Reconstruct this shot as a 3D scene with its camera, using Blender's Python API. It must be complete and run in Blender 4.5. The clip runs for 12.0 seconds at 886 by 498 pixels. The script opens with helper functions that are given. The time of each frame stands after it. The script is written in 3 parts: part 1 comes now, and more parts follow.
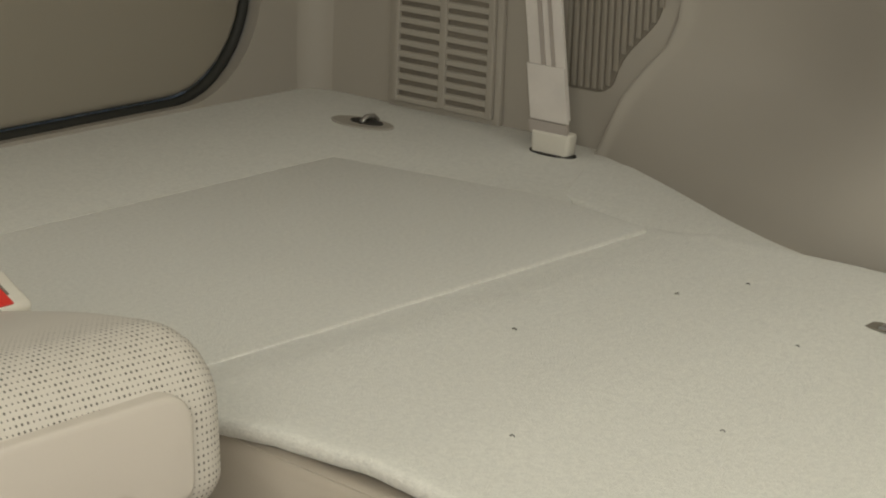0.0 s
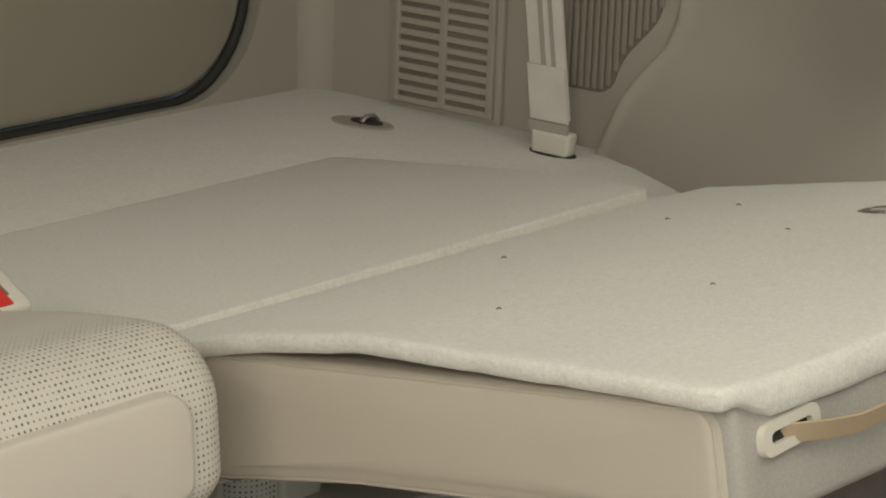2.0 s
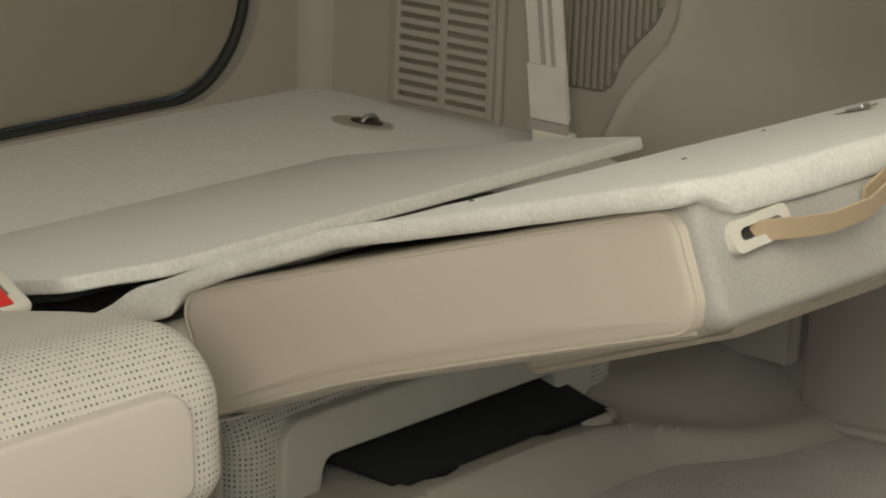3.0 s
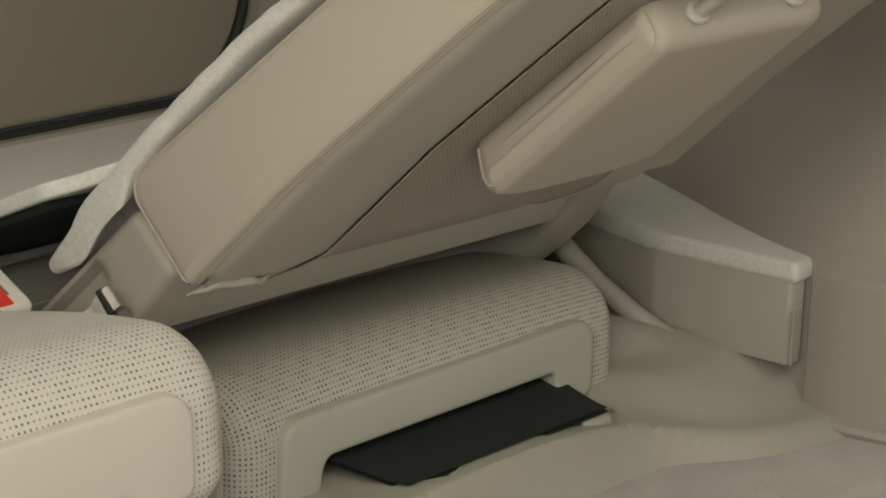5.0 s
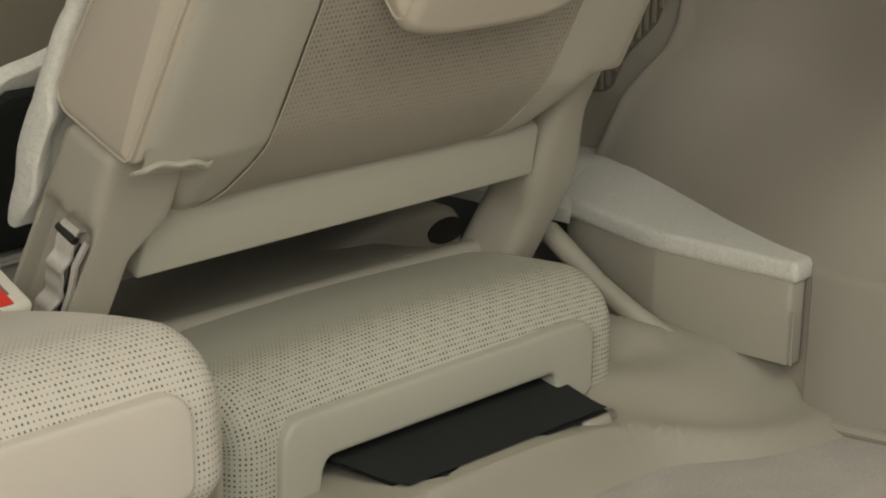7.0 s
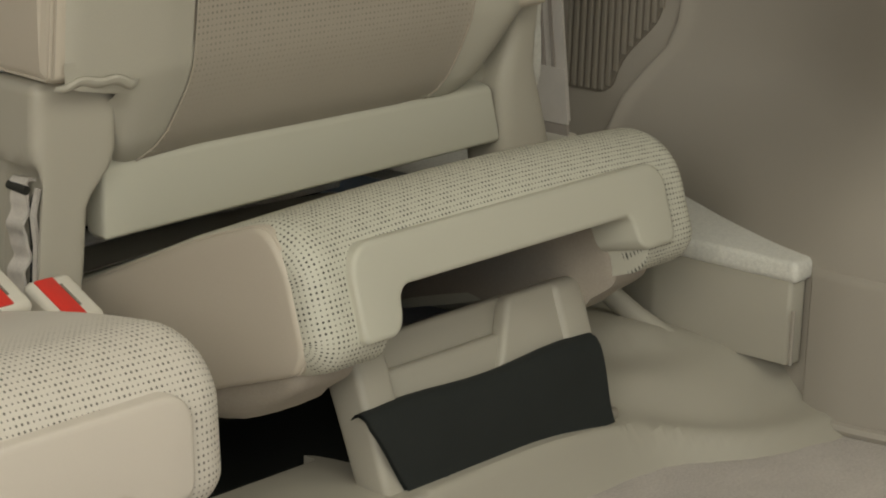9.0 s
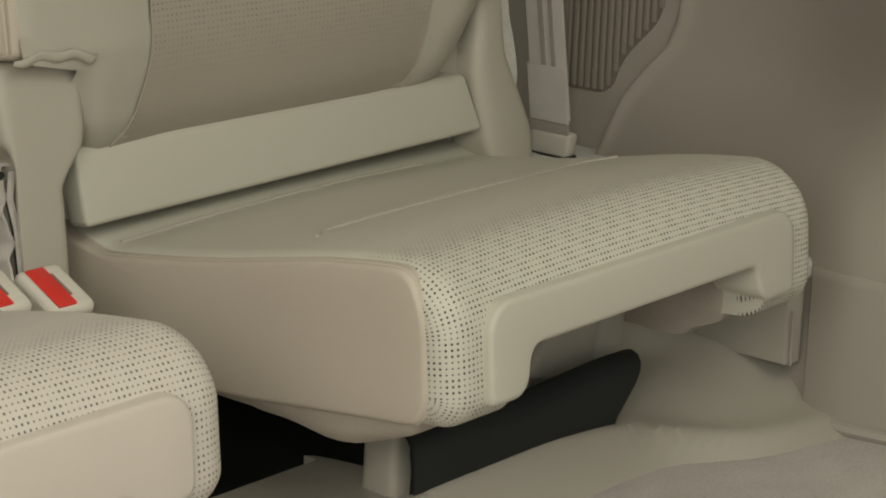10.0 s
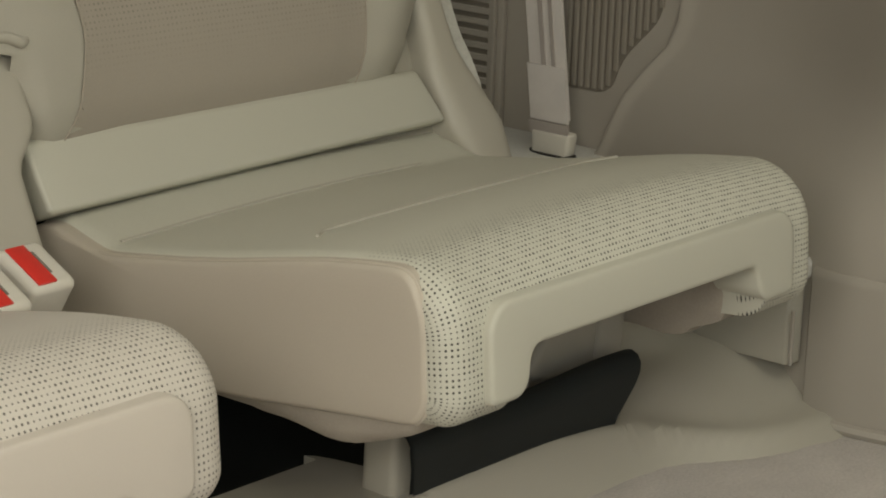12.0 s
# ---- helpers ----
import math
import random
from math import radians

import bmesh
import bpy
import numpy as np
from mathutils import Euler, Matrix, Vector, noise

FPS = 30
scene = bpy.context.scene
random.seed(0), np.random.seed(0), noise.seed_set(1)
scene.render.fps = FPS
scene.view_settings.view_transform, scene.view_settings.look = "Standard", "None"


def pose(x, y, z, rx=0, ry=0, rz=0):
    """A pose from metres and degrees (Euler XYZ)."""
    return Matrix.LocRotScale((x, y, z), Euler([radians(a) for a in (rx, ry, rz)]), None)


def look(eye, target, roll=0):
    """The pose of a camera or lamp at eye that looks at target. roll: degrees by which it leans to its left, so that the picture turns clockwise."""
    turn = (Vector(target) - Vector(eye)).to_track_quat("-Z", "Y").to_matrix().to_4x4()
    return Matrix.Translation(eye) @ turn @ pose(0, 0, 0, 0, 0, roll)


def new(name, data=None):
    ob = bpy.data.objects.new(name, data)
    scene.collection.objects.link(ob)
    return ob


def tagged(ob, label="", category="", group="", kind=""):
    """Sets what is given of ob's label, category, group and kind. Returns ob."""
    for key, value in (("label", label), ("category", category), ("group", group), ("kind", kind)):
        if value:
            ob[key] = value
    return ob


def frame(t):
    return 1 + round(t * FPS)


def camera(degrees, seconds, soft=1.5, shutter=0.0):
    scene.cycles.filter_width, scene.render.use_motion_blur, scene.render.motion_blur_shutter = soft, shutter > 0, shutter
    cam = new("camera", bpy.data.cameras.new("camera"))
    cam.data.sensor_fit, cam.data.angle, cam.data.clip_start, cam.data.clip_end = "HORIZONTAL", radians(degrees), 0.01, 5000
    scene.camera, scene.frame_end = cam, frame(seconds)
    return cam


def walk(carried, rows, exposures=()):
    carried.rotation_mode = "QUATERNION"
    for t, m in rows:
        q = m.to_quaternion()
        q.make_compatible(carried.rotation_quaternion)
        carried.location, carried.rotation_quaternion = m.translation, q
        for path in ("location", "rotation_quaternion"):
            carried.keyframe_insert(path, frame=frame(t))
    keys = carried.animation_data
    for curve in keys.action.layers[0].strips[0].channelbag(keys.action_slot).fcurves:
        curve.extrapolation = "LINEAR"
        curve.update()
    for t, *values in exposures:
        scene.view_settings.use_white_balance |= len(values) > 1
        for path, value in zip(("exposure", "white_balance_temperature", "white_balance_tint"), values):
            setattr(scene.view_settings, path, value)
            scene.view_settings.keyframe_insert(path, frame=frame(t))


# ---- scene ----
cam = camera(19.851, 12.0, soft=2.0)
# One fixed camera outside the side door, looking rearwards at the folding seat.
CAM_POSE = pose(0, 0, 0.698, 74.567, 0, -51.277) @ pose(0, 0, 0, 0, 0, 2.153)
walk(cam, [(0, CAM_POSE), (12, CAM_POSE)])

# ---- light ----
world = bpy.data.worlds.new("sky")
scene.world = world
world.use_nodes = True
wn = world.node_tree.nodes
sky = wn.new("ShaderNodeTexSky")
sky.sky_type, sky.sun_disc = "NISHITA", False
sky.sun_elevation, sky.sun_rotation = radians(50), radians(200)
world.node_tree.links.new(sky.outputs[0], wn["Background"].inputs[0])
wn["Background"].inputs[1].default_value = 0.07


def area_lamp(name, eye, target, sx, sy, watts, colour):
    """An area lamp standing in for daylight inside the car."""
    data = bpy.data.lights.new(name, "AREA")
    data.shape, data.size, data.size_y, data.energy, data.color = "RECTANGLE", sx, sy, watts, colour
    ob = new(name, data)
    ob.matrix_world = look(eye, target)
    return ob


sun = new("sun", bpy.data.lights.new("sun", "SUN"))
sun.data.energy, sun.data.angle, sun.data.color = 1.0, radians(20), (1.0, 0.96, 0.9)
sun.matrix_world = look((-2, -1.2, 3.2), (0, 0, 0))
area_lamp("door_daylight", (-0.26, 0.17, 0.91), (1.25, 0.97, 0.13), 0.95, 0.56, 17.2, (1.0, 0.94, 0.80))
# Added overhead fill that brightens upward faces; the roof has no opening here.
area_lamp("overhead_fill", (1.05, 0.35, 1.10), (1.05, 0.45, 0.0), 1.1, 0.9, 9.0, (1.0, 0.985, 0.83))
area_lamp("quarter_window_daylight", (1.93, 0.75, 0.86), (1.0, 0.9, 0.1), 1.0, 0.34, 1.0, (1.0, 0.985, 0.83))
area_lamp("tailgate_window_daylight", (1.05, 1.73, 0.92), (1.25, 0.6, 0.15), 1.2, 0.3, 1.2, (1.0, 0.985, 0.86))
scene.view_settings.exposure = 0.0


# ---- materials ----
def material(name, base, rough=0.6, metal=0.0, grain=400.0, bump=0.15, mottle=0.10, stain=6.0, sheen=0.0, dist=0.0006):
    m = bpy.data.materials.new(name)
    m.use_nodes = True
    n, l = m.node_tree.nodes, m.node_tree.links
    b = n["Principled BSDF"]
    b.inputs["Roughness"].default_value, b.inputs["Metallic"].default_value = rough, metal
    if sheen:
        b.inputs["Sheen Weight"].default_value = sheen
    co = n.new("ShaderNodeTexCoord")
    fine = n.new("ShaderNodeTexNoise")
    fine.inputs["Scale"].default_value, fine.inputs["Detail"].default_value = grain, 3
    big = n.new("ShaderNodeTexNoise")
    big.inputs["Scale"].default_value, big.inputs["Detail"].default_value = stain, 4
    l.new(co.outputs["Object"], fine.inputs["Vector"])
    l.new(co.outputs["Object"], big.inputs["Vector"])
    both = n.new("ShaderNodeMath")
    both.operation = "ADD"
    l.new(fine.outputs[0], both.inputs[0])
    l.new(big.outputs[0], both.inputs[1])
    ramp = n.new("ShaderNodeMapRange")
    ramp.inputs[1].default_value, ramp.inputs[2].default_value = 0.6, 1.4
    ramp.inputs[3].default_value, ramp.inputs[4].default_value = 1 - mottle, 1 + mottle
    l.new(both.outputs[0], ramp.inputs[0])
    mul = n.new("ShaderNodeMix")
    mul.data_type, mul.blend_type = "RGBA", "MULTIPLY"
    mul.inputs[0].default_value = 1.0
    mul.inputs[6].default_value = (*base, 1)
    l.new(ramp.outputs[0], mul.inputs[7])
    l.new(mul.outputs[2], b.inputs["Base Color"])
    bp = n.new("ShaderNodeBump")
    bp.inputs["Strength"].default_value, bp.inputs["Distance"].default_value = bump, dist
    l.new(fine.outputs[0], bp.inputs["Height"])
    l.new(bp.outputs[0], b.inputs["Normal"])
    return m


def perforated(name, base, v0, v1, u0=-5.0, u1=9.0, pitch=0.0044, hole=0.225, fade=0.0, dark=0.12):
    """Leather with rows of punched holes where the arc length of the cover lies between v0 and v1."""
    m = material(name, base, 0.55, grain=700, bump=0.12, mottle=0.05)
    n, l = m.node_tree.nodes, m.node_tree.links
    b = n["Principled BSDF"]
    old = b.inputs["Base Color"].links[0].from_socket
    uv = n.new("ShaderNodeUVMap")
    sep = n.new("ShaderNodeSeparateXYZ")
    l.new(uv.outputs[0], sep.inputs[0])

    def op(kind, a, c=None):
        k = n.new("ShaderNodeMath")
        k.operation = kind
        for i, s in enumerate((a, c)):
            if s is None:
                continue
            if isinstance(s, (int, float)):
                k.inputs[i].default_value = s
            else:
                l.new(s, k.inputs[i])
        return k.outputs[0]

    def dots(du, dv, size):
        a = op("SUBTRACT", op("FRACT", op("ADD", op("DIVIDE", sep.outputs[0], pitch), du)), 0.5)
        c = op("SUBTRACT", op("FRACT", op("ADD", op("DIVIDE", sep.outputs[1], pitch), dv)), 0.5)
        r = op("SQRT", op("ADD", op("MULTIPLY", a, a), op("MULTIPLY", c, c)))
        edge = n.new("ShaderNodeMapRange")
        edge.inputs[1].default_value, edge.inputs[2].default_value = size * 0.75, size * 1.2
        edge.inputs[3].default_value, edge.inputs[4].default_value = 1, 0
        l.new(r, edge.inputs[0])
        return edge.outputs[0]

    block = op("MODULO", op("ADD", op("FLOOR", op("DIVIDE", sep.outputs[0], 3 * pitch)), op("FLOOR", op("DIVIDE", sep.outputs[1], 3 * pitch))), 2)
    large = op("LESS_THAN", op("ABSOLUTE", block), 0.5)
    holes = op("MAXIMUM", op("MULTIPLY", dots(0, 0, hole), large), op("MULTIPLY", dots(0, 0, hole * 0.76), 0.9))
    inside = op("MULTIPLY", op("GREATER_THAN", sep.outputs[1], v0), op("LESS_THAN", sep.outputs[1], v1))
    inside = op("MULTIPLY", inside, op("MULTIPLY", op("GREATER_THAN", sep.outputs[0], u0), op("LESS_THAN", sep.outputs[0], u1)))
    if fade:
        grow = n.new("ShaderNodeMapRange")
        grow.inputs[1].default_value, grow.inputs[2].default_value = v0, v0 + fade
        l.new(sep.outputs[1], grow.inputs[0])
        inside = op("MULTIPLY", inside, grow.outputs[0])
    mask = op("MULTIPLY", holes, inside)
    mix = n.new("ShaderNodeMix")
    mix.data_type = "RGBA"
    l.new(mask, mix.inputs[0])
    l.new(old, mix.inputs[6])
    mix.inputs[7].default_value = (dark, dark * 0.92, dark * 0.78, 1)
    l.new(mix.outputs[2], b.inputs["Base Color"])
    return m


CARPET = material("light_grey_carpet", (0.65, 0.64, 0.585), 0.95, grain=620, bump=0.9, mottle=0.14, stain=240, sheen=0.25, dist=0.0010)
FLOOR_CARPET = material("footwell_carpet", (0.45, 0.41, 0.375), 0.95, grain=380, bump=1.0, mottle=0.22, stain=14, sheen=0.2, dist=0.0015)
LEATHER = material("beige_leather", (0.480, 0.430, 0.358), 0.5, grain=900, bump=0.10, mottle=0.04, stain=4)
LEATHER_GREY = material("grey_leather", (0.40, 0.380, 0.322), 0.5, grain=900, bump=0.10, mottle=0.04, stain=4)
# Both valances are one plastic; rosy and greenish light is tinted into the colours.
ROSY_LIT_VALANCE = material("rosy_lit_plastic", (0.545, 0.498, 0.438), 0.42, grain=1500, bump=0.08, mottle=0.03, stain=3)
VALANCE = material("pale_plastic", (0.478, 0.468, 0.395), 0.42, grain=1500, bump=0.08, mottle=0.03, stain=3)
PLASTIC = material("beige_plastic", (0.395, 0.372, 0.312), 0.45, grain=1500, bump=0.10, mottle=0.03, stain=3)
TRIM = material("trim_plastic", (0.35, 0.32, 0.275), 0.55, grain=1500, bump=0.12, mottle=0.04, stain=3)
SPEAKER = material("speaker_plastic", (0.25, 0.224, 0.186), 0.6, grain=1500, bump=0.12, mottle=0.04, stain=3)
DARK_TRIM = material("dark_trim_plastic", (0.29, 0.26, 0.21), 0.6, grain=1500, bump=0.12, mottle=0.04, stain=3)
UNDERCLOTH = material("under_cloth", (0.36, 0.32, 0.27), 0.9, grain=600, bump=0.3, mottle=0.10, stain=30)
# Real black felt, and the colour of voids where no light reaches.
BLACK = material("black_felt_and_unlit_void", (0.012, 0.015, 0.014), 0.95, grain=900, bump=0.4, mottle=0.2, stain=20)
RUBBER = material("black_rubber", (0.02, 0.02, 0.016), 0.7, grain=500, bump=0.1)
# Flat dark colour painted in for the shade inside holes and hollows.
SHADOW_GAP = material("painted_hole_shade", (0.03, 0.027, 0.022), 0.9)
WEBBING = material("belt_webbing", (0.60, 0.56, 0.52), 0.6, grain=900, bump=0.4, mottle=0.10, stain=30)
SILVER = material("silver_webbing", (0.74, 0.70, 0.65), 0.35, 0.3, grain=1200, bump=0.8, mottle=0.25, stain=60)
RED = material("red_button", (0.62, 0.035, 0.025), 0.35, grain=300, bump=0.05, mottle=0.05)
BUCKLE = material("white_buckle", (0.60, 0.57, 0.50), 0.4, grain=300, bump=0.05, mottle=0.03)
STEEL = material("steel", (0.6, 0.58, 0.55), 0.3, 1.0, grain=300, bump=0.1)
SEAM = material("seam_thread", (0.36, 0.32, 0.265), 0.8, grain=900, bump=0.2)
# Brown painted in for the shade between slats and ribs and in small slots.
GAP_SHADE = material("painted_gap_shade", (0.180, 0.158, 0.128), 0.9)
CENTRE_CLOTH = perforated("perforated_cloth", (0.335, 0.300, 0.252), 0.185, 0.62, pitch=0.0045, hole=0.215, fade=0.11, dark=0.10)
GREY_CLOTH = material("grey_felt", (0.37, 0.355, 0.325), 0.95, grain=500, bump=0.8, mottle=0.12, stain=9)
LINT = material("dark_lint", (0.03, 0.025, 0.02), 0.9)
STRAP = material("tan_webbing", (0.42, 0.32, 0.21), 0.7, grain=900, bump=0.4, mottle=0.1)
WEBBING_DARK = material("belt_webbing_dark", (0.36, 0.32, 0.29), 0.7, grain=900, bump=0.4, mottle=0.1)
HEADLINER = material("headliner", (0.45, 0.42, 0.37), 0.9, grain=500, bump=0.3)


# ---- mesh helpers ----
def part(name, bm, mat, parent=None, label="", smooth=38):
    me = bpy.data.meshes.new(name)
    bmesh.ops.recalc_face_normals(bm, faces=bm.faces)
    flat = bm.faces.layers.int.get("flat")
    for f in bm.faces:
        f.smooth = not (flat and f[flat])
    bm.to_mesh(me)
    bm.free()
    me.materials.append(mat)
    me.set_sharp_from_angle(angle=radians(smooth))
    ob = new(name, me)
    if parent:
        ob.parent = parent
    if label:
        ob["label"] = label
    return ob


def group_of(name, label, category, group="", kind=""):
    e = new(name)
    e.empty_display_size = 0.05
    return tagged(e, label, category, group, kind)


def rounded(points, seg=5):
    """A closed outline from corners (a, b, radius)."""
    out, n = [], len(points)
    for i in range(n):
        p = Vector(points[i][:2])
        r = points[i][2] if len(points[i]) > 2 else 0
        if r <= 0:
            out.append(p)
            continue
        a, c = Vector(points[i - 1][:2]) - p, Vector(points[(i + 1) % n][:2]) - p
        r = min(r, 0.49 * a.length, 0.49 * c.length)
        a, c = a.normalized(), c.normalized()
        s, e = p + a * r, p + c * r
        mid = a + c
        if mid.length < 1e-4:
            out.append(p)
            continue
        mid.normalize()
        half = math.acos(max(-1, min(1, a.dot(mid))))
        centre, rad = p + mid * (r / math.cos(half)), r * math.tan(half)
        for k in range(seg + 1):
            d = (s * (1 - k / seg) + e * (k / seg)) - centre
            out.append(centre + d.normalized() * rad)
    return [q for i, q in enumerate(out) if (q - out[i - 1]).length > 2e-4]


def loft(outline, u0, u1, r=0.01, axis="x", seg=4, steps=1, warp=None, dome=0.0):
    """A solid of the outline pushed from u0 to u1 along an axis, with rims rounded by r. UVs: length along the axis, arc length."""
    bm = bmesh.new()
    uvl = bm.loops.layers.uv.new("UVMap")
    flat = bm.faces.layers.int.new("flat")
    n = len(outline)
    area = sum(outline[i - 1].x * outline[i].y - outline[i].x * outline[i - 1].y for i in range(n))
    sign = 1 if area > 0 else -1
    norm = []
    for i in range(n):
        d = (outline[(i + 1) % n] - outline[i - 1]).normalized()
        norm.append(Vector((d.y, -d.x)) * sign)

    def shrunk(d):
        """The outline moved inwards by d, with folded stretches drawn together."""
        q = [p - m * d for p, m in zip(outline, norm)]
        for _ in range(40):
            bad = [i for i in range(n) if (q[(i + 1) % n] - q[i]).dot(outline[(i + 1) % n] - outline[i]) < -1e-12]
            if d == 0 or not bad:
                break
            for i in bad:
                k = (i + 1) % n
                q[i] = q[k] = (q[i] + q[k]) / 2
        return q

    arc = [0.0]
    for i in range(n):
        arc.append(arc[-1] + (outline[(i + 1) % n] - outline[i]).length)

    def place(u, q):
        v = {"x": (u, q.x, q.y), "y": (q.x, u, q.y), "z": (q.x, q.y, u)}[axis]
        return Vector(warp(*v)) if warp else Vector(v)

    rows = [(u0 + r * (1 - math.cos(k / seg * math.pi / 2)), r * (1 - math.sin(k / seg * math.pi / 2))) for k in range(seg + 1)]
    mids = [(u0 + r + (u1 - u0 - 2 * r) * k / steps, 0.0) for k in range(1, steps)]
    rows = rows + mids + [(u1 - (u - u0), i) for u, i in reversed(rows)]
    along = [0.0]
    for (ua, ia), (ub, ib) in zip(rows, rows[1:]):
        along.append(along[-1] + math.hypot(ub - ua, ib - ia))
    along = [v - along[seg] + u0 + r for v in along]
    rings = []
    for u, inset in rows:
        rings.append([bm.verts.new(place(u, q)) for q in shrunk(inset)])
    for j in range(len(rings) - 1):
        for i in range(n):
            k = (i + 1) % n
            f = bm.faces.new((rings[j][i], rings[j][k], rings[j + 1][k], rings[j + 1][i]))
            for lp, (jj, aa) in zip(f.loops, ((j, arc[i]), (j, arc[i + 1]), (j + 1, arc[i + 1]), (j + 1, arc[i]))):
                lp[uvl].uv = (along[jj], aa)
    if dome:
        for ring, out in ((rings[0], -dome), (rings[-1], dome)):
            mid = sum((v.co for v in ring), Vector()) / n
            push = Vector({"x": (out, 0, 0), "y": (0, out, 0), "z": (0, 0, out)}[axis])
            last = ring
            faces = []
            for k in (0.93, 0.82, 0.65, 0.4):
                row = [bm.verts.new(mid + (v.co - mid) * k + push * (1 - k ** 4)) for v in ring]
                faces += [bm.faces.new((last[i], last[(i + 1) % n], row[(i + 1) % n], row[i])) for i in range(n)]
                last = row
            tip = bm.verts.new(mid + push)
            faces += [bm.faces.new((last[i], last[(i + 1) % n], tip)) for i in range(n)]
            for f in faces:
                for lp in f.loops:
                    lp[uvl].uv = (-9, -1)
        return bm
    for ring in (rings[0], rings[-1]):
        f = bm.faces.new(ring)
        f[flat] = 1
        for lp in f.loops:
            lp[uvl].uv = (-9, -1)
        f.normal_update()
        bmesh.ops.triangulate(bm, faces=[f])
    return bm


def box(x0, x1, y0, y1, z0, z1, r=0.004, seg=2):
    """A block with rounded edges."""
    o = rounded([(y0, z0, r), (y1, z0, r), (y1, z1, r), (y0, z1, r)], 3)
    return loft(o, x0, x1, r, "x", seg)


def tube(points, radius, sides=10):
    bm = bmesh.new()
    pts = [Vector(p) for p in points]
    rings = []
    for i, p in enumerate(pts):
        d = (pts[min(i + 1, len(pts) - 1)] - pts[max(i - 1, 0)]).normalized()
        a = d.orthogonal().normalized() if i == 0 else (prev - d * prev.dot(d)).normalized()
        prev = a
        b = d.cross(a)
        rings.append([bm.verts.new(p + (a * math.cos(2 * math.pi * k / sides) + b * math.sin(2 * math.pi * k / sides)) * radius) for k in range(sides)])
    for j in range(len(rings) - 1):
        for k in range(sides):
            bm.faces.new((rings[j][k], rings[j][(k + 1) % sides], rings[j + 1][(k + 1) % sides], rings[j + 1][k]))
    bm.faces.new(rings[0])
    bm.faces.new(rings[-1])
    return bm


def ribbon(points, width, side, thick=0.002):
    """A strap of that width along points; side: the direction of its width."""
    bm = bmesh.new()
    s = Vector(side).normalized() * width / 2
    pts = [Vector(p) for p in points]
    rings = []
    for i, p in enumerate(pts):
        d = (pts[min(i + 1, len(pts) - 1)] - pts[max(i - 1, 0)]).normalized()
        nrm = d.cross(s).normalized() * thick / 2
        rings.append([bm.verts.new(q) for q in (p - s - nrm, p + s - nrm, p + s + nrm, p - s + nrm)])
    for j in range(len(rings) - 1):
        for k in range(4):
            bm.faces.new((rings[j][k], rings[j][(k + 1) % 4], rings[j + 1][(k + 1) % 4], rings[j + 1][k]))
    bm.faces.new(rings[0])
    bm.faces.new(rings[-1])
    return bm


def grid(nu, nv, fn, thick=0.0):
    """A sheet of points fn(s, t), s and t from 0 to 1, with a back at a distance along -normal when thick."""
    bm = bmesh.new()
    vs = [[bm.verts.new(fn(i / nu, j / nv)) for j in range(nv + 1)] for i in range(nu + 1)]
    for i in range(nu):
        for j in range(nv):
            bm.faces.new((vs[i][j], vs[i + 1][j], vs[i + 1][j + 1], vs[i][j + 1]))
    if thick:
        bmesh.ops.recalc_face_normals(bm, faces=bm.faces)
        bmesh.ops.solidify(bm, geom=bm.faces[:], thickness=thick)
    return bm


def curve_at(points, t, soft=0.0):
    """Value of a table (key, value) at key t, averaged over a stretch of 2 * soft."""
    xs, ys = [p[0] for p in points], [p[1] for p in points]
    return float(np.mean(np.interp(np.linspace(t - soft, t + soft, 9), xs, ys)))


def smooth01(t):
    t = min(max(t, 0.0), 1.0)
    return t * t * (3 - 2 * t)


def inset_path(outline, keep, d):
    """Those points of an outline that keep() lets through, moved inwards by d."""
    n = len(outline)
    area = sum(outline[i - 1].x * outline[i].y - outline[i].x * outline[i - 1].y for i in range(n))
    sign = 1 if area > 0 else -1
    out = []
    for i in range(n):
        t = (outline[(i + 1) % n] - outline[i - 1]).normalized()
        if keep(outline[i]):
            out.append(outline[i] - Vector((t.y, -t.x)) * sign * d)
    return out


def disc(x, y, z, rx, ry, axis, thick=0.003, n=28):
    """A flat oval plate round a centre, facing along an axis."""
    o = [Vector((rx * math.cos(2 * math.pi * k / n), ry * math.sin(2 * math.pi * k / n))) for k in range(n)]
    bm = loft(o, -thick / 2, thick / 2, 0.0005, axis, 1)
    bmesh.ops.translate(bm, verts=bm.verts, vec=(x, y, z))
    return bm


def ring_loft(outer, inner, u0, u1, axis):
    """A flat frame between two outlines of equal count, with thickness from u0 to u1."""
    bm = bmesh.new()
    def at(u, q):
        return {"x": (u, q.x, q.y), "y": (q.x, u, q.y), "z": (q.x, q.y, u)}[axis]
    n = len(outer)
    rows = [[bm.verts.new(at(u, q)) for q in o] for u, o in ((u0, outer), (u1, outer), (u1, inner), (u0, inner))]
    for j in range(4):
        for i in range(n):
            k = (i + 1) % n
            bm.faces.new((rows[j][i], rows[j][k], rows[(j + 1) % 4][k], rows[(j + 1) % 4][i]))
    return bm


# ---- structure ----
CARGO_Z = 0.139        # top of the load floor
AXIS = (1.2936, 0.1255)  # hinge of the backrest (y, z)
SIDE_BASE = [(-2.2, 1.83), (0.80, 1.80), (0.93, 1.785), (0.99, 1.770), (1.046, 1.780), (1.137, 1.824), (1.236, 1.883), (1.357, 1.950), (1.45, 1.985)]
